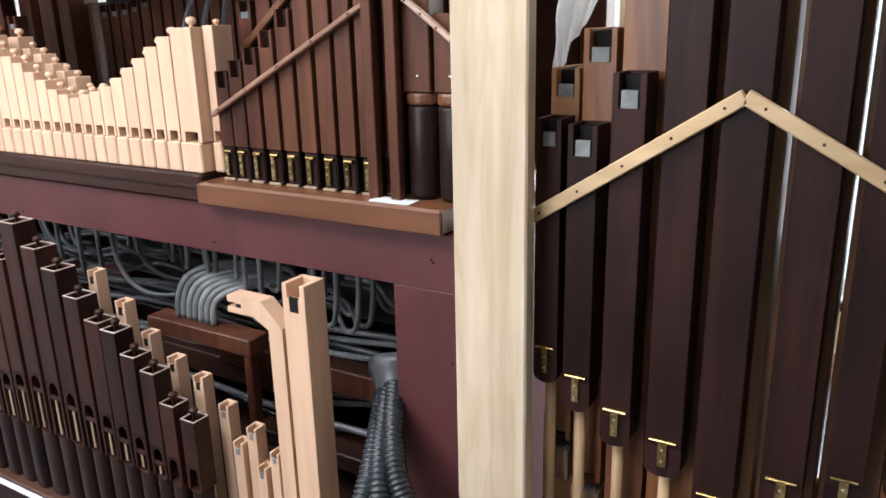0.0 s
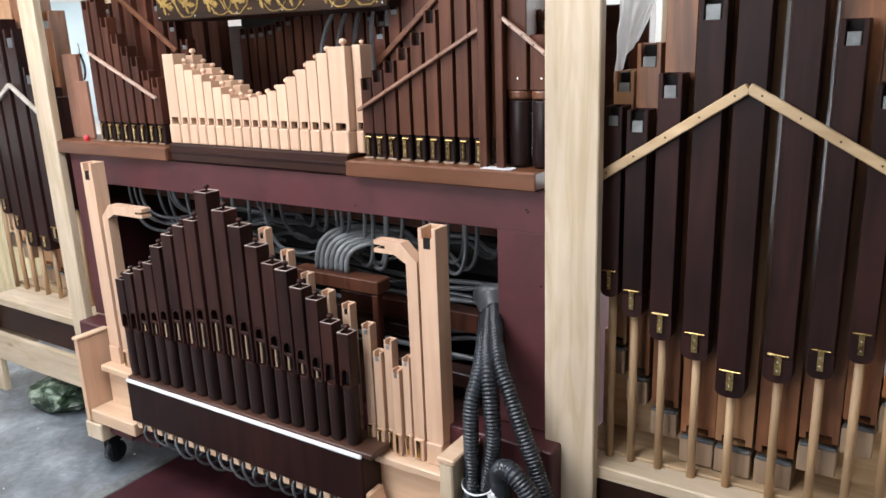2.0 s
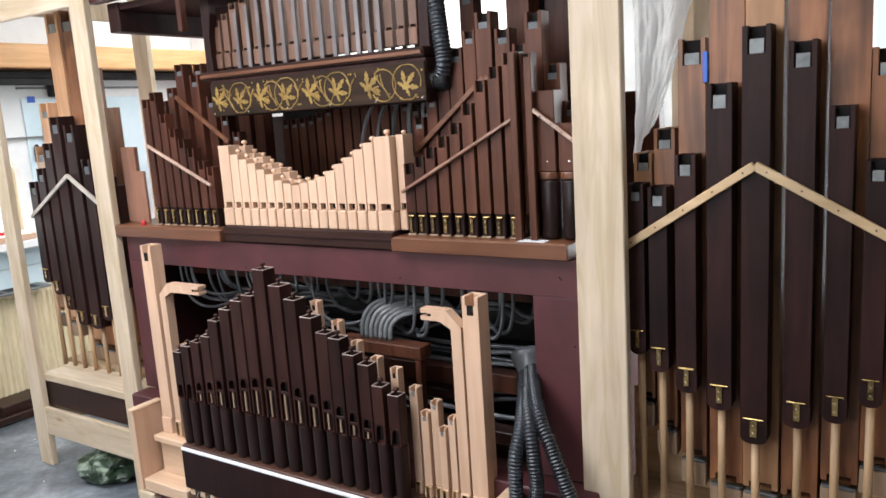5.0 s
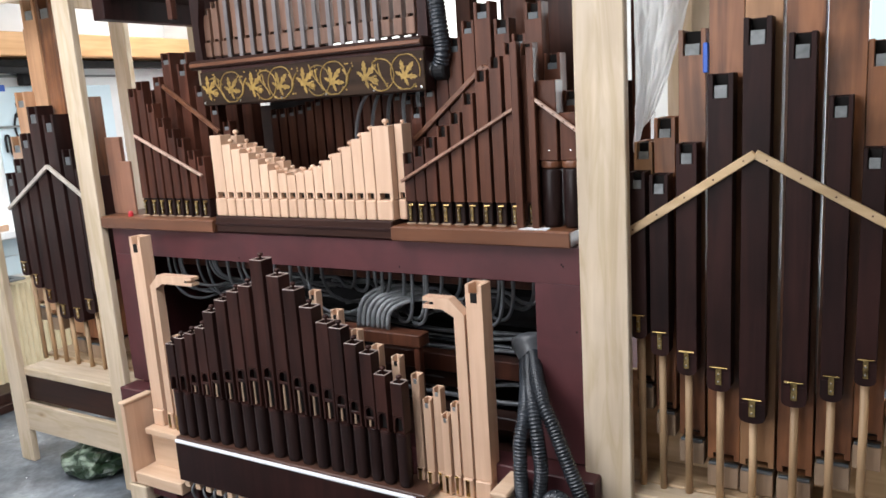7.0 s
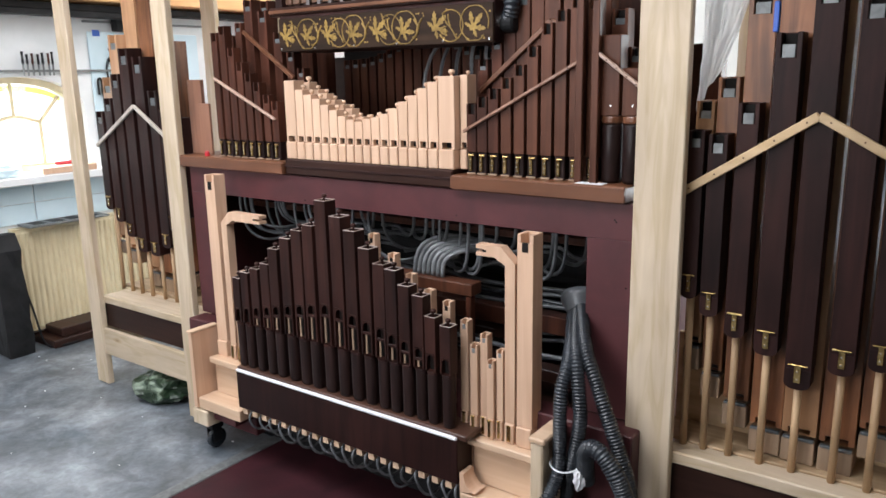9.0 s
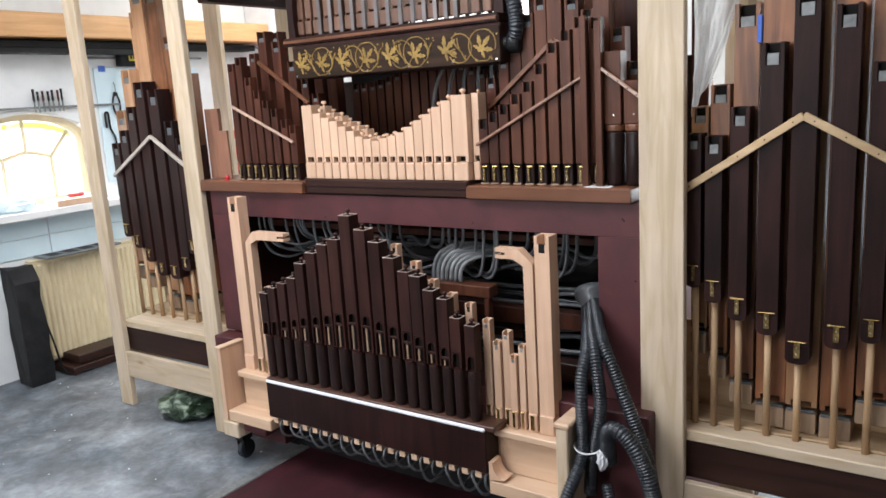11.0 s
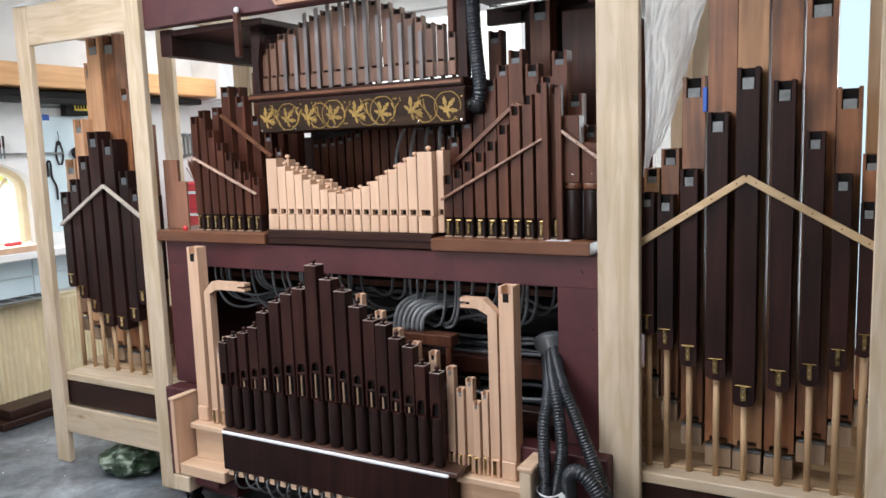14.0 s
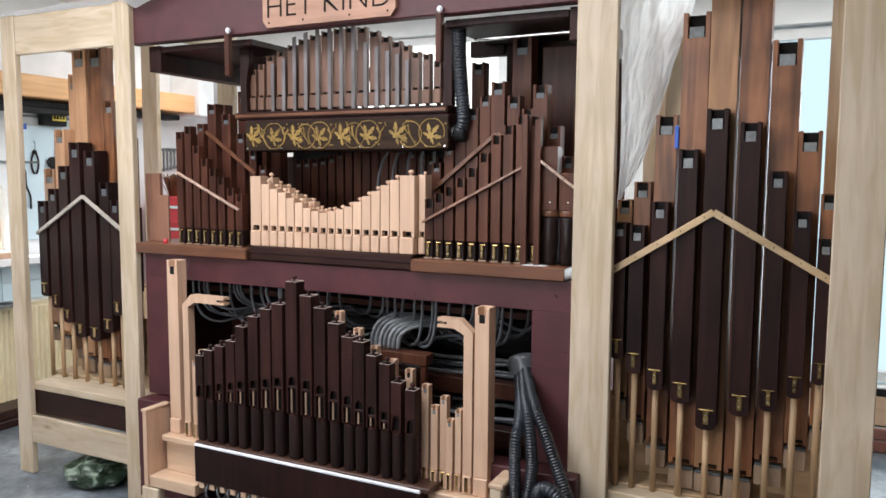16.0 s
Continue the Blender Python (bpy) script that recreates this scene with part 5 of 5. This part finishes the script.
for i, (x, z) in enumerate(zip(LOWX, LOWZ)):
    w = 0.037 + 0.013 * (1 - abs(i - 8.5) / 9)
    t = thing("organ_pipe", (x, -0.19, 0.4135), "dark stained stopped pipe with a blackened foot cap", "organ pipe", "dark pipes on the lower chest")
    h, mid = z - 0.4135, 0.168
    mo = 0.205 + 0.085 * max(0, 1 - abs(i - 8.3) / 8.0)
    bm = bmesh.new()
    hollow(bm, w, 0, w, mid + 0.001, h, w * 0.15, 0.0, mo - mid + w * 0.36)
    part("body", bm, LOWER, t)
    part("stopper", box(-w * 0.31, w * 0.31, w * 0.19, w * 0.81, h - 0.03, h - 0.009, b=0.0006), FOOT, t)
    shade_block(t, w, 0, w, mid + 0.002, mo + 0.05, w * 0.18)
    bm = bmesh.new()
    e, k = w * 0.49, w * 0.075
    for q in ((-e, e, 0.0006, k), (-e, e, w * 0.985 - k, w * 0.985), (-e, -e + k, k + 0.0002, w * 0.985 - k - 0.0002), (e - k, e, k + 0.0002, w * 0.985 - k - 0.0002)):
        cbox(bm, *q, h + 0.0003, h + 0.0020, b=0.0004)
    part("rim", bm, ENDGRAIN, t, "pale end-grain rim")
    n = 8
    bm = bmesh.new()
    arc = [(w * 0.30 * math.cos(math.pi - math.pi * k / n), mo + w * 0.30 * math.sin(math.pi * k / n)) for k in range(n + 1)]
    prism(bm, [(-w * 0.345, mo - 0.016), (-w * 0.345, mo + w * 0.355)] + [(w * 0.345, mo + w * 0.355), (w * 0.345, mo - 0.016)] + [(w * 0.30, mo - 0.016)] + arc[::-1] + [(-w * 0.30, mo - 0.016)], 0.0006, w * 0.14)
    part("upper_lip", bm, LOWER, t)
    if mo > 0.215:
        part("mouth_strip", box(-w * 0.18, w * -0.02, 0.004, 0.007, mid + 0.003, mo - 0.027, b=0.0006), CAPWOOD, t, "pale strip in the pipe mouth")
        part("mouth_bridge", box(-w * 0.345, w * 0.345, 0.0006, 0.006, mo - 0.026, mo - 0.0165, b=0.001), LOWER, t)
    bm = bmesh.new()
    r = w * 0.455
    prof = [(r * 0.86, 0.0), (r * 0.95, 0.006), (r, 0.02), (r * 1.03, mid - 0.018), (r * 0.98, mid - 0.004), (r * 0.86, mid)]
    rings = []
    for rr, hh in prof:
        ring = []
        for k in range(16):
            a = 2 * math.pi * (k + 0.5) / 16
            c, s = math.cos(a), math.sin(a)
            q = (abs(c) ** 4 + abs(s) ** 4) ** -0.25
            ring.append(bm.verts.new((rr * c * q, w / 2 + rr * s * q, hh)))
        rings.append(ring)
    for r0, r1 in zip(rings, rings[1:]):
        for k in range(16):
            bm.faces.new((r0[k], r0[(k + 1) % 16], r1[(k + 1) % 16], r1[k])).smooth = True
    bm.faces.new(rings[0][::-1])
    bm.faces.new(rings[-1])
    part("foot_cap", bm, FOOT, t, "blackened foot cap")
    bm = bmesh.new()
    ring = [(w * 0.40, mid - 0.012), (w * 0.475, mid - 0.010), (w * 0.475, mid - 0.003), (w * 0.40, mid - 0.0005)]
    loops = []
    for rr, hh in ring:
        loop = []
        for k in range(16):
            a = 2 * math.pi * (k + 0.5) / 16
            c, q = math.cos(a), math.sin(a)
            g = (abs(c) ** 4 + abs(q) ** 4) ** -0.25
            loop.append(bm.verts.new((rr * c * g, w / 2 + rr * q * g, hh)))
        loops.append(loop)
    for r0, r1 in zip(loops, loops[1:] + loops[:1]):
        for k in range(16):
            bm.faces.new((r0[k], r0[(k + 1) % 16], r1[(k + 1) % 16], r1[k]))
    part("collar_ring", bm, LOWER, t, "worn brown edge of the foot cap")
    stopper(t, h - 0.009, 0.0092, LOWER, w / 2, 1.9)


# pale pipes behind the dark ones and on the bare shelf
def pale_pipe(x, y, z1, w, d, strap=True, hole=True, z0=0.3865):
    t = thing("organ_pipe", (x, y, z0), "pale maple square pipe with a slotted open top", "organ pipe", "pale pipes on the tray")
    h = z1 - z0
    bm = bmesh.new()
    hollow(bm, w, 0, d, 0.062, h, w * 0.22, w * 0.5)
    part("body", bm, MAPLE, t)
    if hole:
        part("tuning_hole", box(-w * 0.2, w * 0.2, -0.0008, 0.003, h - w * 1.0, h - w * 0.45, b=0.0008), LEAD if strap else INK_AND_SHADE, t)
    part("cap", box(-w / 2 + 0.0005, w / 2 - 0.0005, -0.006, d, 0, 0.0615, b=0.003), MAPLE, t, "maple cap block")
    if strap:
        bm = bmesh.new()
        cbox(bm, -w * 0.18, w * 0.18, -0.009, -0.0065, 0.008, 0.058, b=0.0006)
        a = part("clasp", bm, BRASS, t, "brass clasp")
        bm = bmesh.new()
        lathe(bm, [(0.0026, -w * 0.26), (0.0026, w * 0.26)], 8, (0, -0.008, 0.06), "x")
        part("bar", bm, BRASS, a)
    return t


for i, (x, z, w, y) in enumerate([(0.108, 0.954, 0.028, -0.116), (0.187, 0.90, 0.030, -0.116), (0.255, 0.844, 0.028, -0.116), (0.325, 0.804, 0.029, -0.116), (0.394, 0.779, 0.028, -0.116),
                                  (0.457, 0.733, 0.027, -0.116), (0.496, 0.668, 0.026, -0.125), (0.526, 0.702, 0.025, -0.116), (0.553, 0.630, 0.023, -0.125), (0.580, 0.664, 0.022, -0.116)]):
    pale_pipe(x, y, z, w, 0.028, i >= 5)
for x, z, w, y in ((-0.566, 0.70, 0.020, -0.125), (-0.541, 0.745, 0.019, -0.116)):
    pale_pipe(x, y, z, w, 0.024, True)
pale_pipe(0.663, -0.118, 1.012, 0.050, 0.055, False)
pale_pipe(-0.684, -0.112, 1.092, 0.056, 0.050, False)


def hooked(x, z1, arm, thick, lab):
    """A mitred pipe: upright leg, 45 degree bend and a level arm with a slotted mouth."""
    t = thing("organ_pipe", (x, -0.118, 0.3865), lab, "organ pipe", "mitred pipes")
    h, w, s = z1 - 0.3865, thick, (1 if arm > 0 else -1)
    L = abs(arm)
    bend = 0.035
    leg = [(-w / 2, 0.062), (w / 2, 0.062), (w / 2, h - w - bend * 0.55), (w / 2 + bend, h - w), (L, h - w), (L, h - w * 0.66), (L - 0.022, h - w * 0.66), (L - 0.022, h - w * 0.36), (L, h - w * 0.36), (L, h), (w / 2 + bend * 0.4, h), (-w / 2, h - bend - w * 0.25)]
    bm = bmesh.new()
    prism(bm, [(s * a, b) for a, b in leg], 0, 0.034)
    part("leg", bm, MAPLE, t)
    # black block standing for the shade in the arm's open end
    part("arm_mouth", box(*sorted((s * (L - 0.034), s * (L - 0.0221))), -0.0008, 0.03, h - w * 0.62, h - w * 0.40, b=0.0006), INK_AND_SHADE, t)
    part("cap", box(-w / 2 + 0.0005, w / 2 - 0.0005, -0.006, 0.034, 0, 0.0615, b=0.003), MAPLE, t)
    bm = bmesh.new()
    cbox(bm, -w * 0.2, w * 0.2, -0.009, -0.0065, 0.008, 0.058, b=0.0006)
    part("clasp", bm, BRASS, t, "brass clasp")


hooked(0.615, 0.968, -0.112, 0.032, "pale maple mitred pipe with a bent-over top")
hooked(-0.612, 0.962, 0.198, 0.030, "pale maple mitred pipe with a bent-over top")

# grey tubes looping under the tray
for i in range(19):
    x = -0.437 + 0.051 * i
    t = thing("air_tube", (x, -0.20, 0.25), "grey flexible tube looping under the tray", "tube", "tubes under the tray")
    dz, k = random.uniform(-0.02, 0.01), random.uniform(-0.015, 0.015)
    bm = bmesh.new()
    sweep(bm, [(0, 0.02, 0.004), (0, -0.004, -0.012), (0.003 + k * 0.6, -0.006, -0.040), (0.012 + k, 0.010, -0.068 + dz), (0.022 + k, 0.05, -0.080 + dz), (0.026 + k, 0.13, -0.06)], 0.0042, 8, 0.015)
    part("tube", bm, TUBE, t)

# cart runners and castors
for x in (-0.735, 0.735):
    c = thing("castor_runner", (x, -0.02, 0), "pale wooden runner on a black swivel castor", "runner", "runners")
    part("runner", box(-0.045, 0.045, -0.19, 0.70, 0.118, 0.182, b=0.004), POPLAR, c)
    for y in (-0.13, 0.6):
        w = part("castor", joined((-0.022, 0.022, y - 0.025, y + 0.03, 0.085, 0.117), (-0.022, -0.017, y - 0.02, y + 0.02, 0.03, 0.086), (0.017, 0.022, y - 0.02, y + 0.02, 0.03, 0.086), b=0.002), BLACK, c)
        bm = bmesh.new()
        lathe(bm, [(0.036, -0.013), (0.04, -0.009), (0.04, 0.009), (0.036, 0.013)], 20, (0, y + 0.008, 0.04), "x")
        part("wheel", bm, HOSE, w)

# ---------------------------------------------------------------- inside the lower opening
bd = thing("tube_board", (0.255, 0.04, 0.752), "brown board with tube nipples inside the case", "board")
part("board", box(-0.20, 0.125, 0, 0.06, 0, 0.040, b=0.003), MAHOGANY, bd)
part("bracket", box(0.098, 0.12, 0.004, 0.03, -0.20, -0.001, b=0.003), WALNUT, bd)
ARCH = shade(mat("pale_grey_tubing", (0.3, 0.31, 0.32)), ((0.14, 0.147, 0.155), (0.28, 0.29, 0.30)), (1, 1, 1), 20.0, 3.0, 0.0, 100.0, (0.22, 0.36), (0.3, 0.7), 0.3)
for i in range(7):
    t = thing("air_tube", (0.132 + 0.0190 * i, 0.07, 0.792), "pale grey flexible tube arching out of the tube board", "tube", "arching tubes")
    g = 0.0035 * i
    bm = bmesh.new()
    sweep(bm, [(0, 0, 0), (0.004, 0.002, 0.045), (0.022, 0.012, 0.092 - g), (0.060, 0.035, 0.118 - 1.4 * g), (0.105, 0.08, 0.122 - 1.6 * g), (0.150, 0.14, 0.104 - 1.4 * g), (0.185, 0.20, 0.055), (0.195, 0.25, -0.02)], 0.0076, 10, 0.012)
    part("tube", bm, ARCH, t)
for q, m in (((-0.80, 0.75, 0.16, 0.20, 0.93, 0.955), WALNUT), ((0.10, 0.76, 0.20, 0.26, 0.62, 0.68), WALNUT), ((-0.75, 0.40, 0.22, 0.27, 0.56, 0.62), WALNUT_H), ((0.30, 0.78, 0.10, 0.16, 0.50, 0.54), WALNUT_H), ((-0.75, -0.35, 0.30, 0.40, 0.70, 0.80), WALNUT)):
    t = thing("inner_rail", ((q[0] + q[1]) / 2, q[2], q[4]), "wooden rail inside the case behind the tubes", "rail")
    w = (q[1] - q[0]) / 2
    part("rail", box(-w, w, 0, q[3] - q[2], 0, q[5] - q[4], b=0.003), m, t)
trnd = random.Random(11)
for i in range(44):
    x = -0.78 + 0.036 * i + trnd.uniform(-0.01, 0.01)
    if 0.02 < x < 0.10:
        continue
    y = trnd.uniform(0.06, 0.14)
    s = trnd.choice((-1, 1)) if abs(x) < 0.3 else (1 if x < 0 else -1)
    d = trnd.uniform(0.09, 0.2)
    t = thing("air_tube", (x, y, 0.99), "grey flexible tube hanging inside the case", "tube", "hanging tubes")
    bm = bmesh.new()
    sweep(bm, [(0, 0, 0.05), (0.002 * s, 0, -d * 0.4), (0.03 * s, 0.02, -d * 0.85), (0.09 * s, 0.06, -d), (0.17 * s, 0.12, -d * 0.9), (0.28 * s, 0.16, -d * 1.05)], 0.0058, 7, 0.02)
    part("tube", bm, TUBE, t)
for i in range(12):
    z, y = 0.52 + 0.02 * i + trnd.uniform(-0.01, 0.01), trnd.uniform(0.14, 0.32)
    t = thing("air_tube", (0.2, y, z), "dark tube running across inside the case", "tube", "crossing tubes")
    bm = bmesh.new()
    sweep(bm, [(-0.9, 0, trnd.uniform(-0.05, 0.05)), (-0.4, 0.03, 0.02), (0.1, 0, trnd.uniform(-0.03, 0.03)), (0.4, 0.02, 0.01), (0.57, 0.0, trnd.uniform(-0.04, 0.04))], 0.008, 7, 0.03)
    part("tube", bm, TUBE if i % 3 else HOSE, t)
drum = thing("black_duct", (0.30, 0.36, 0.83), "fat black duct lying across inside the case", "duct")
bm = bmesh.new()
lathe(bm, [(0.075, -0.85), (0.08, -0.84), (0.08, 0.47), (0.075, 0.48)], 24, (0, 0, 0), "x")
part("duct", bm, BLACK, drum)

# ---------------------------------------------------------------- corrugated hoses at the front
yj = thing("hose_junction", (0.752, 0.05, 0.765), "grey plastic junction piece for hoses inside the opening", "junction")
bm = bmesh.new()
lathe(bm, [(0.030, -0.05), (0.034, -0.045), (0.036, -0.01), (0.052, 0.03), (0.056, 0.036), (0.056, 0.055), (0.048, 0.055)], 20, (0, 0, 0))
bmesh.ops.rotate(bm, verts=bm.verts, cent=(0, 0, 0), matrix=pose(0, 0, 0, -35, -25, 0).to_3x3())
for f in bm.faces:
    f.smooth = True
part("junction", bm, TUBE, yj)


def hose(pts, r=0.021, lab="black corrugated hose hanging in front of the case"):
    t = thing("corrugated_hose", pts[0], lab, "hose", "hanging hoses")
    bm = bmesh.new()
    sweep(bm, [Vector(p) - Vector(pts[0]) for p in pts], r, 16, 0.02, 0.0029, 0.0088)
    part("hose", bm, HOSE, t)


hose([(0.765, 0.025, 0.785), (0.80, -0.035, 0.745), (0.84, -0.09, 0.695), (0.875, -0.11, 0.64), (0.915, -0.12, 0.55), (0.957, -0.125, 0.45), (0.985, -0.125, 0.36), (0.995, -0.12, 0.25)], 0.0185)
hose([(0.755, 0.015, 0.775), (0.785, -0.05, 0.73), (0.822, -0.115, 0.68), (0.843, -0.14, 0.60), (0.850, -0.145, 0.53), (0.842, -0.15, 0.45), (0.825, -0.155, 0.36), (0.815, -0.15, 0.25)], 0.0175)
hose([(0.745, 0.015, 0.765), (0.778, -0.06, 0.715), (0.797, -0.12, 0.665), (0.798, -0.155, 0.61), (0.800, -0.165, 0.53), (0.803, -0.17, 0.45), (0.806, -0.19, 0.37), (0.79, -0.26, 0.28), (0.77, -0.27, 0.17)], 0.0170)
hose([(0.87, -0.14, 0.36), (0.882, -0.175, 0.45), (0.908, -0.195, 0.488), (0.945, -0.205, 0.48), (0.985, -0.205, 0.43), (1.02, -0.205, 0.34), (1.045, -0.21, 0.2), (1.06, -0.21, 0.04)], 0.022, "thick black ribbed hose curling to the floor")
hose([(0.875, -0.17, 0.30), (0.90, -0.19, 0.22), (0.92, -0.2, 0.12), (0.95, -0.22, 0.03)], 0.015)
tie = thing("cable_tie", (0.818, -0.165, 0.40), "white cable tie binding the hoses", "cable tie")
bm = bmesh.new()
sweep(bm, [(0.042 * math.cos(a), 0.036 * math.sin(a), 0.004 * math.cos(2 * a)) for a in [i * math.pi / 8 for i in range(17)]], 0.0025, 6, 0.01)
sweep(bm, [(-0.05, 0, 0), (-0.066, -0.01, -0.012), (-0.07, -0.01, -0.03)], 0.0025, 6, 0.01)
part("band", bm, STRIP, tie)
rag = thing("white_rag", (0.862, -0.165, 0.375), "crumpled white rag stuffed behind the hoses", "rag")
bm = bmesh.new()
bmesh.ops.create_icosphere(bm, subdivisions=3, radius=1)
for v in bm.verts:
    v.co *= 1 + 0.5 * noise.noise(v.co * 2.5)
    v.co = Vector((v.co.x * 0.016, v.co.y * 0.02, v.co.z * 0.036))
part("rag", bm, STRIP, rag)


# ---------------------------------------------------------------- plastic film
def film_sheet(name, place, grid, lab):
    """A crumpled film; grid(u, v) gives its points."""
    t = thing(name, place, lab, "plastic sheet")
    bm = bmesh.new()
    n, m = 48, 84
    vs = [[bm.verts.new(grid(i / n, j / m)) for j in range(m + 1)] for i in range(n + 1)]
    for i in range(n):
        for j in range(m):
            bm.faces.new((vs[i][j], vs[i + 1][j], vs[i + 1][j + 1], vs[i][j + 1])).smooth = True
    part("film", bm, SHEET, t)


def hang(u, v):
    z = 2.20 - v * (0.87 - 0.10 * u)
    right = float(np.interp(z, (1.33, 1.40, 1.52, 1.65, 1.84, 2.0, 2.2), (1.045, 1.068, 1.115, 1.155, 1.208, 1.262, 1.31)))
    x = 1.030 + (right - 1.030) * u
    w = noise.noise(Vector((u * 4, v * 5, 1.3))) * 0.022 + noise.noise(Vector((u * 11, v * 6, 4))) * 0.012 + noise.noise(Vector((u * 22, v * 19, 9))) * 0.005 + 0.008 * math.sin(u * 13 + v * 3)
    return Vector((x, 0.135 + 0.75 * w + 0.014 * abs(noise.noise(Vector((u * 3 + v * 4, v * 7 - u * 3, 3)))) - 0.03 * (1 - v) + 0.030 * abs(noise.noise(Vector((u * 6 + 2 * v, v * 9 + 3 * u, 5)))) - 0.022 * abs(noise.noise(Vector((u * 9 - 3 * v, v * 5, 8)))), z)) - Vector((1.15, 0.12, 2.2))


bb = thing("backing_board", (1.150, 0.213, 0.4405), "plain beige board standing behind the wing pipes", "board")
part("board", box(0.004, 0.066, 0.0, 0.012, 0, 1.44, b=0.002), wood("beige_board_wood", (0.34, 0.25, 0.15), (0.46, 0.35, 0.22), UP), bb)
film_sheet("plastic_sheet", (1.15, 0.12, 2.2), hang, "crumpled milky plastic sheet hanging between the pipes")


def drape(u, v):
    x = -1.86 + 1.10 * u
    y = -0.06 + 0.75 * v
    w = noise.noise(Vector((u * 5, v * 4, 7))) * 0.018 + noise.noise(Vector((u * 14, v * 9, 2))) * 0.006
    z = 2.165 + w
    if v < 0.1:
        sag = 0.015 + 0.05 * max(0, 1 - abs(u - 0.88) / 0.12)
        z -= sag * (1 - v / 0.1)
    return Vector((x, y, z)) - Vector((-1.3, 0.2, 2.16))


film_sheet("plastic_sheet", (-1.3, 0.2, 2.16), drape, "milky plastic sheet draped over the wing frame")

# small leftovers
bc = thing("blue_clip", (1.2135, 0.088, 1.520), "blue plastic clip between two pipes", "clip")
part("clip", box(-0.006, 0.006, 0, 0.02, 0, 0.07, b=0.002), BLUE, bc)

# ---------------------------------------------------------------- bricks below the glazing
bw = structure("brick_plinth", box(1.03, 2.99, YB - 0.03, YB + 0.004, 0.0, 0.132), MORTAR, "low brick plinth below the glazing", "plinth")
bme = mesh_of("brick", box(-0.102, 0.102, -0.012, 0.0, 0, 0.058, b=0.004), BRICK)
for r in range(2):
    for i in range(9):
        x = 1.14 + 0.214 * i + (0.107 if r else 0)
        if x + 0.102 > 2.99:
            continue
        o = new("brick", bme)
        o.parent = bw
        o.location = (x, YB - 0.03, 0.006 + 0.066 * r)
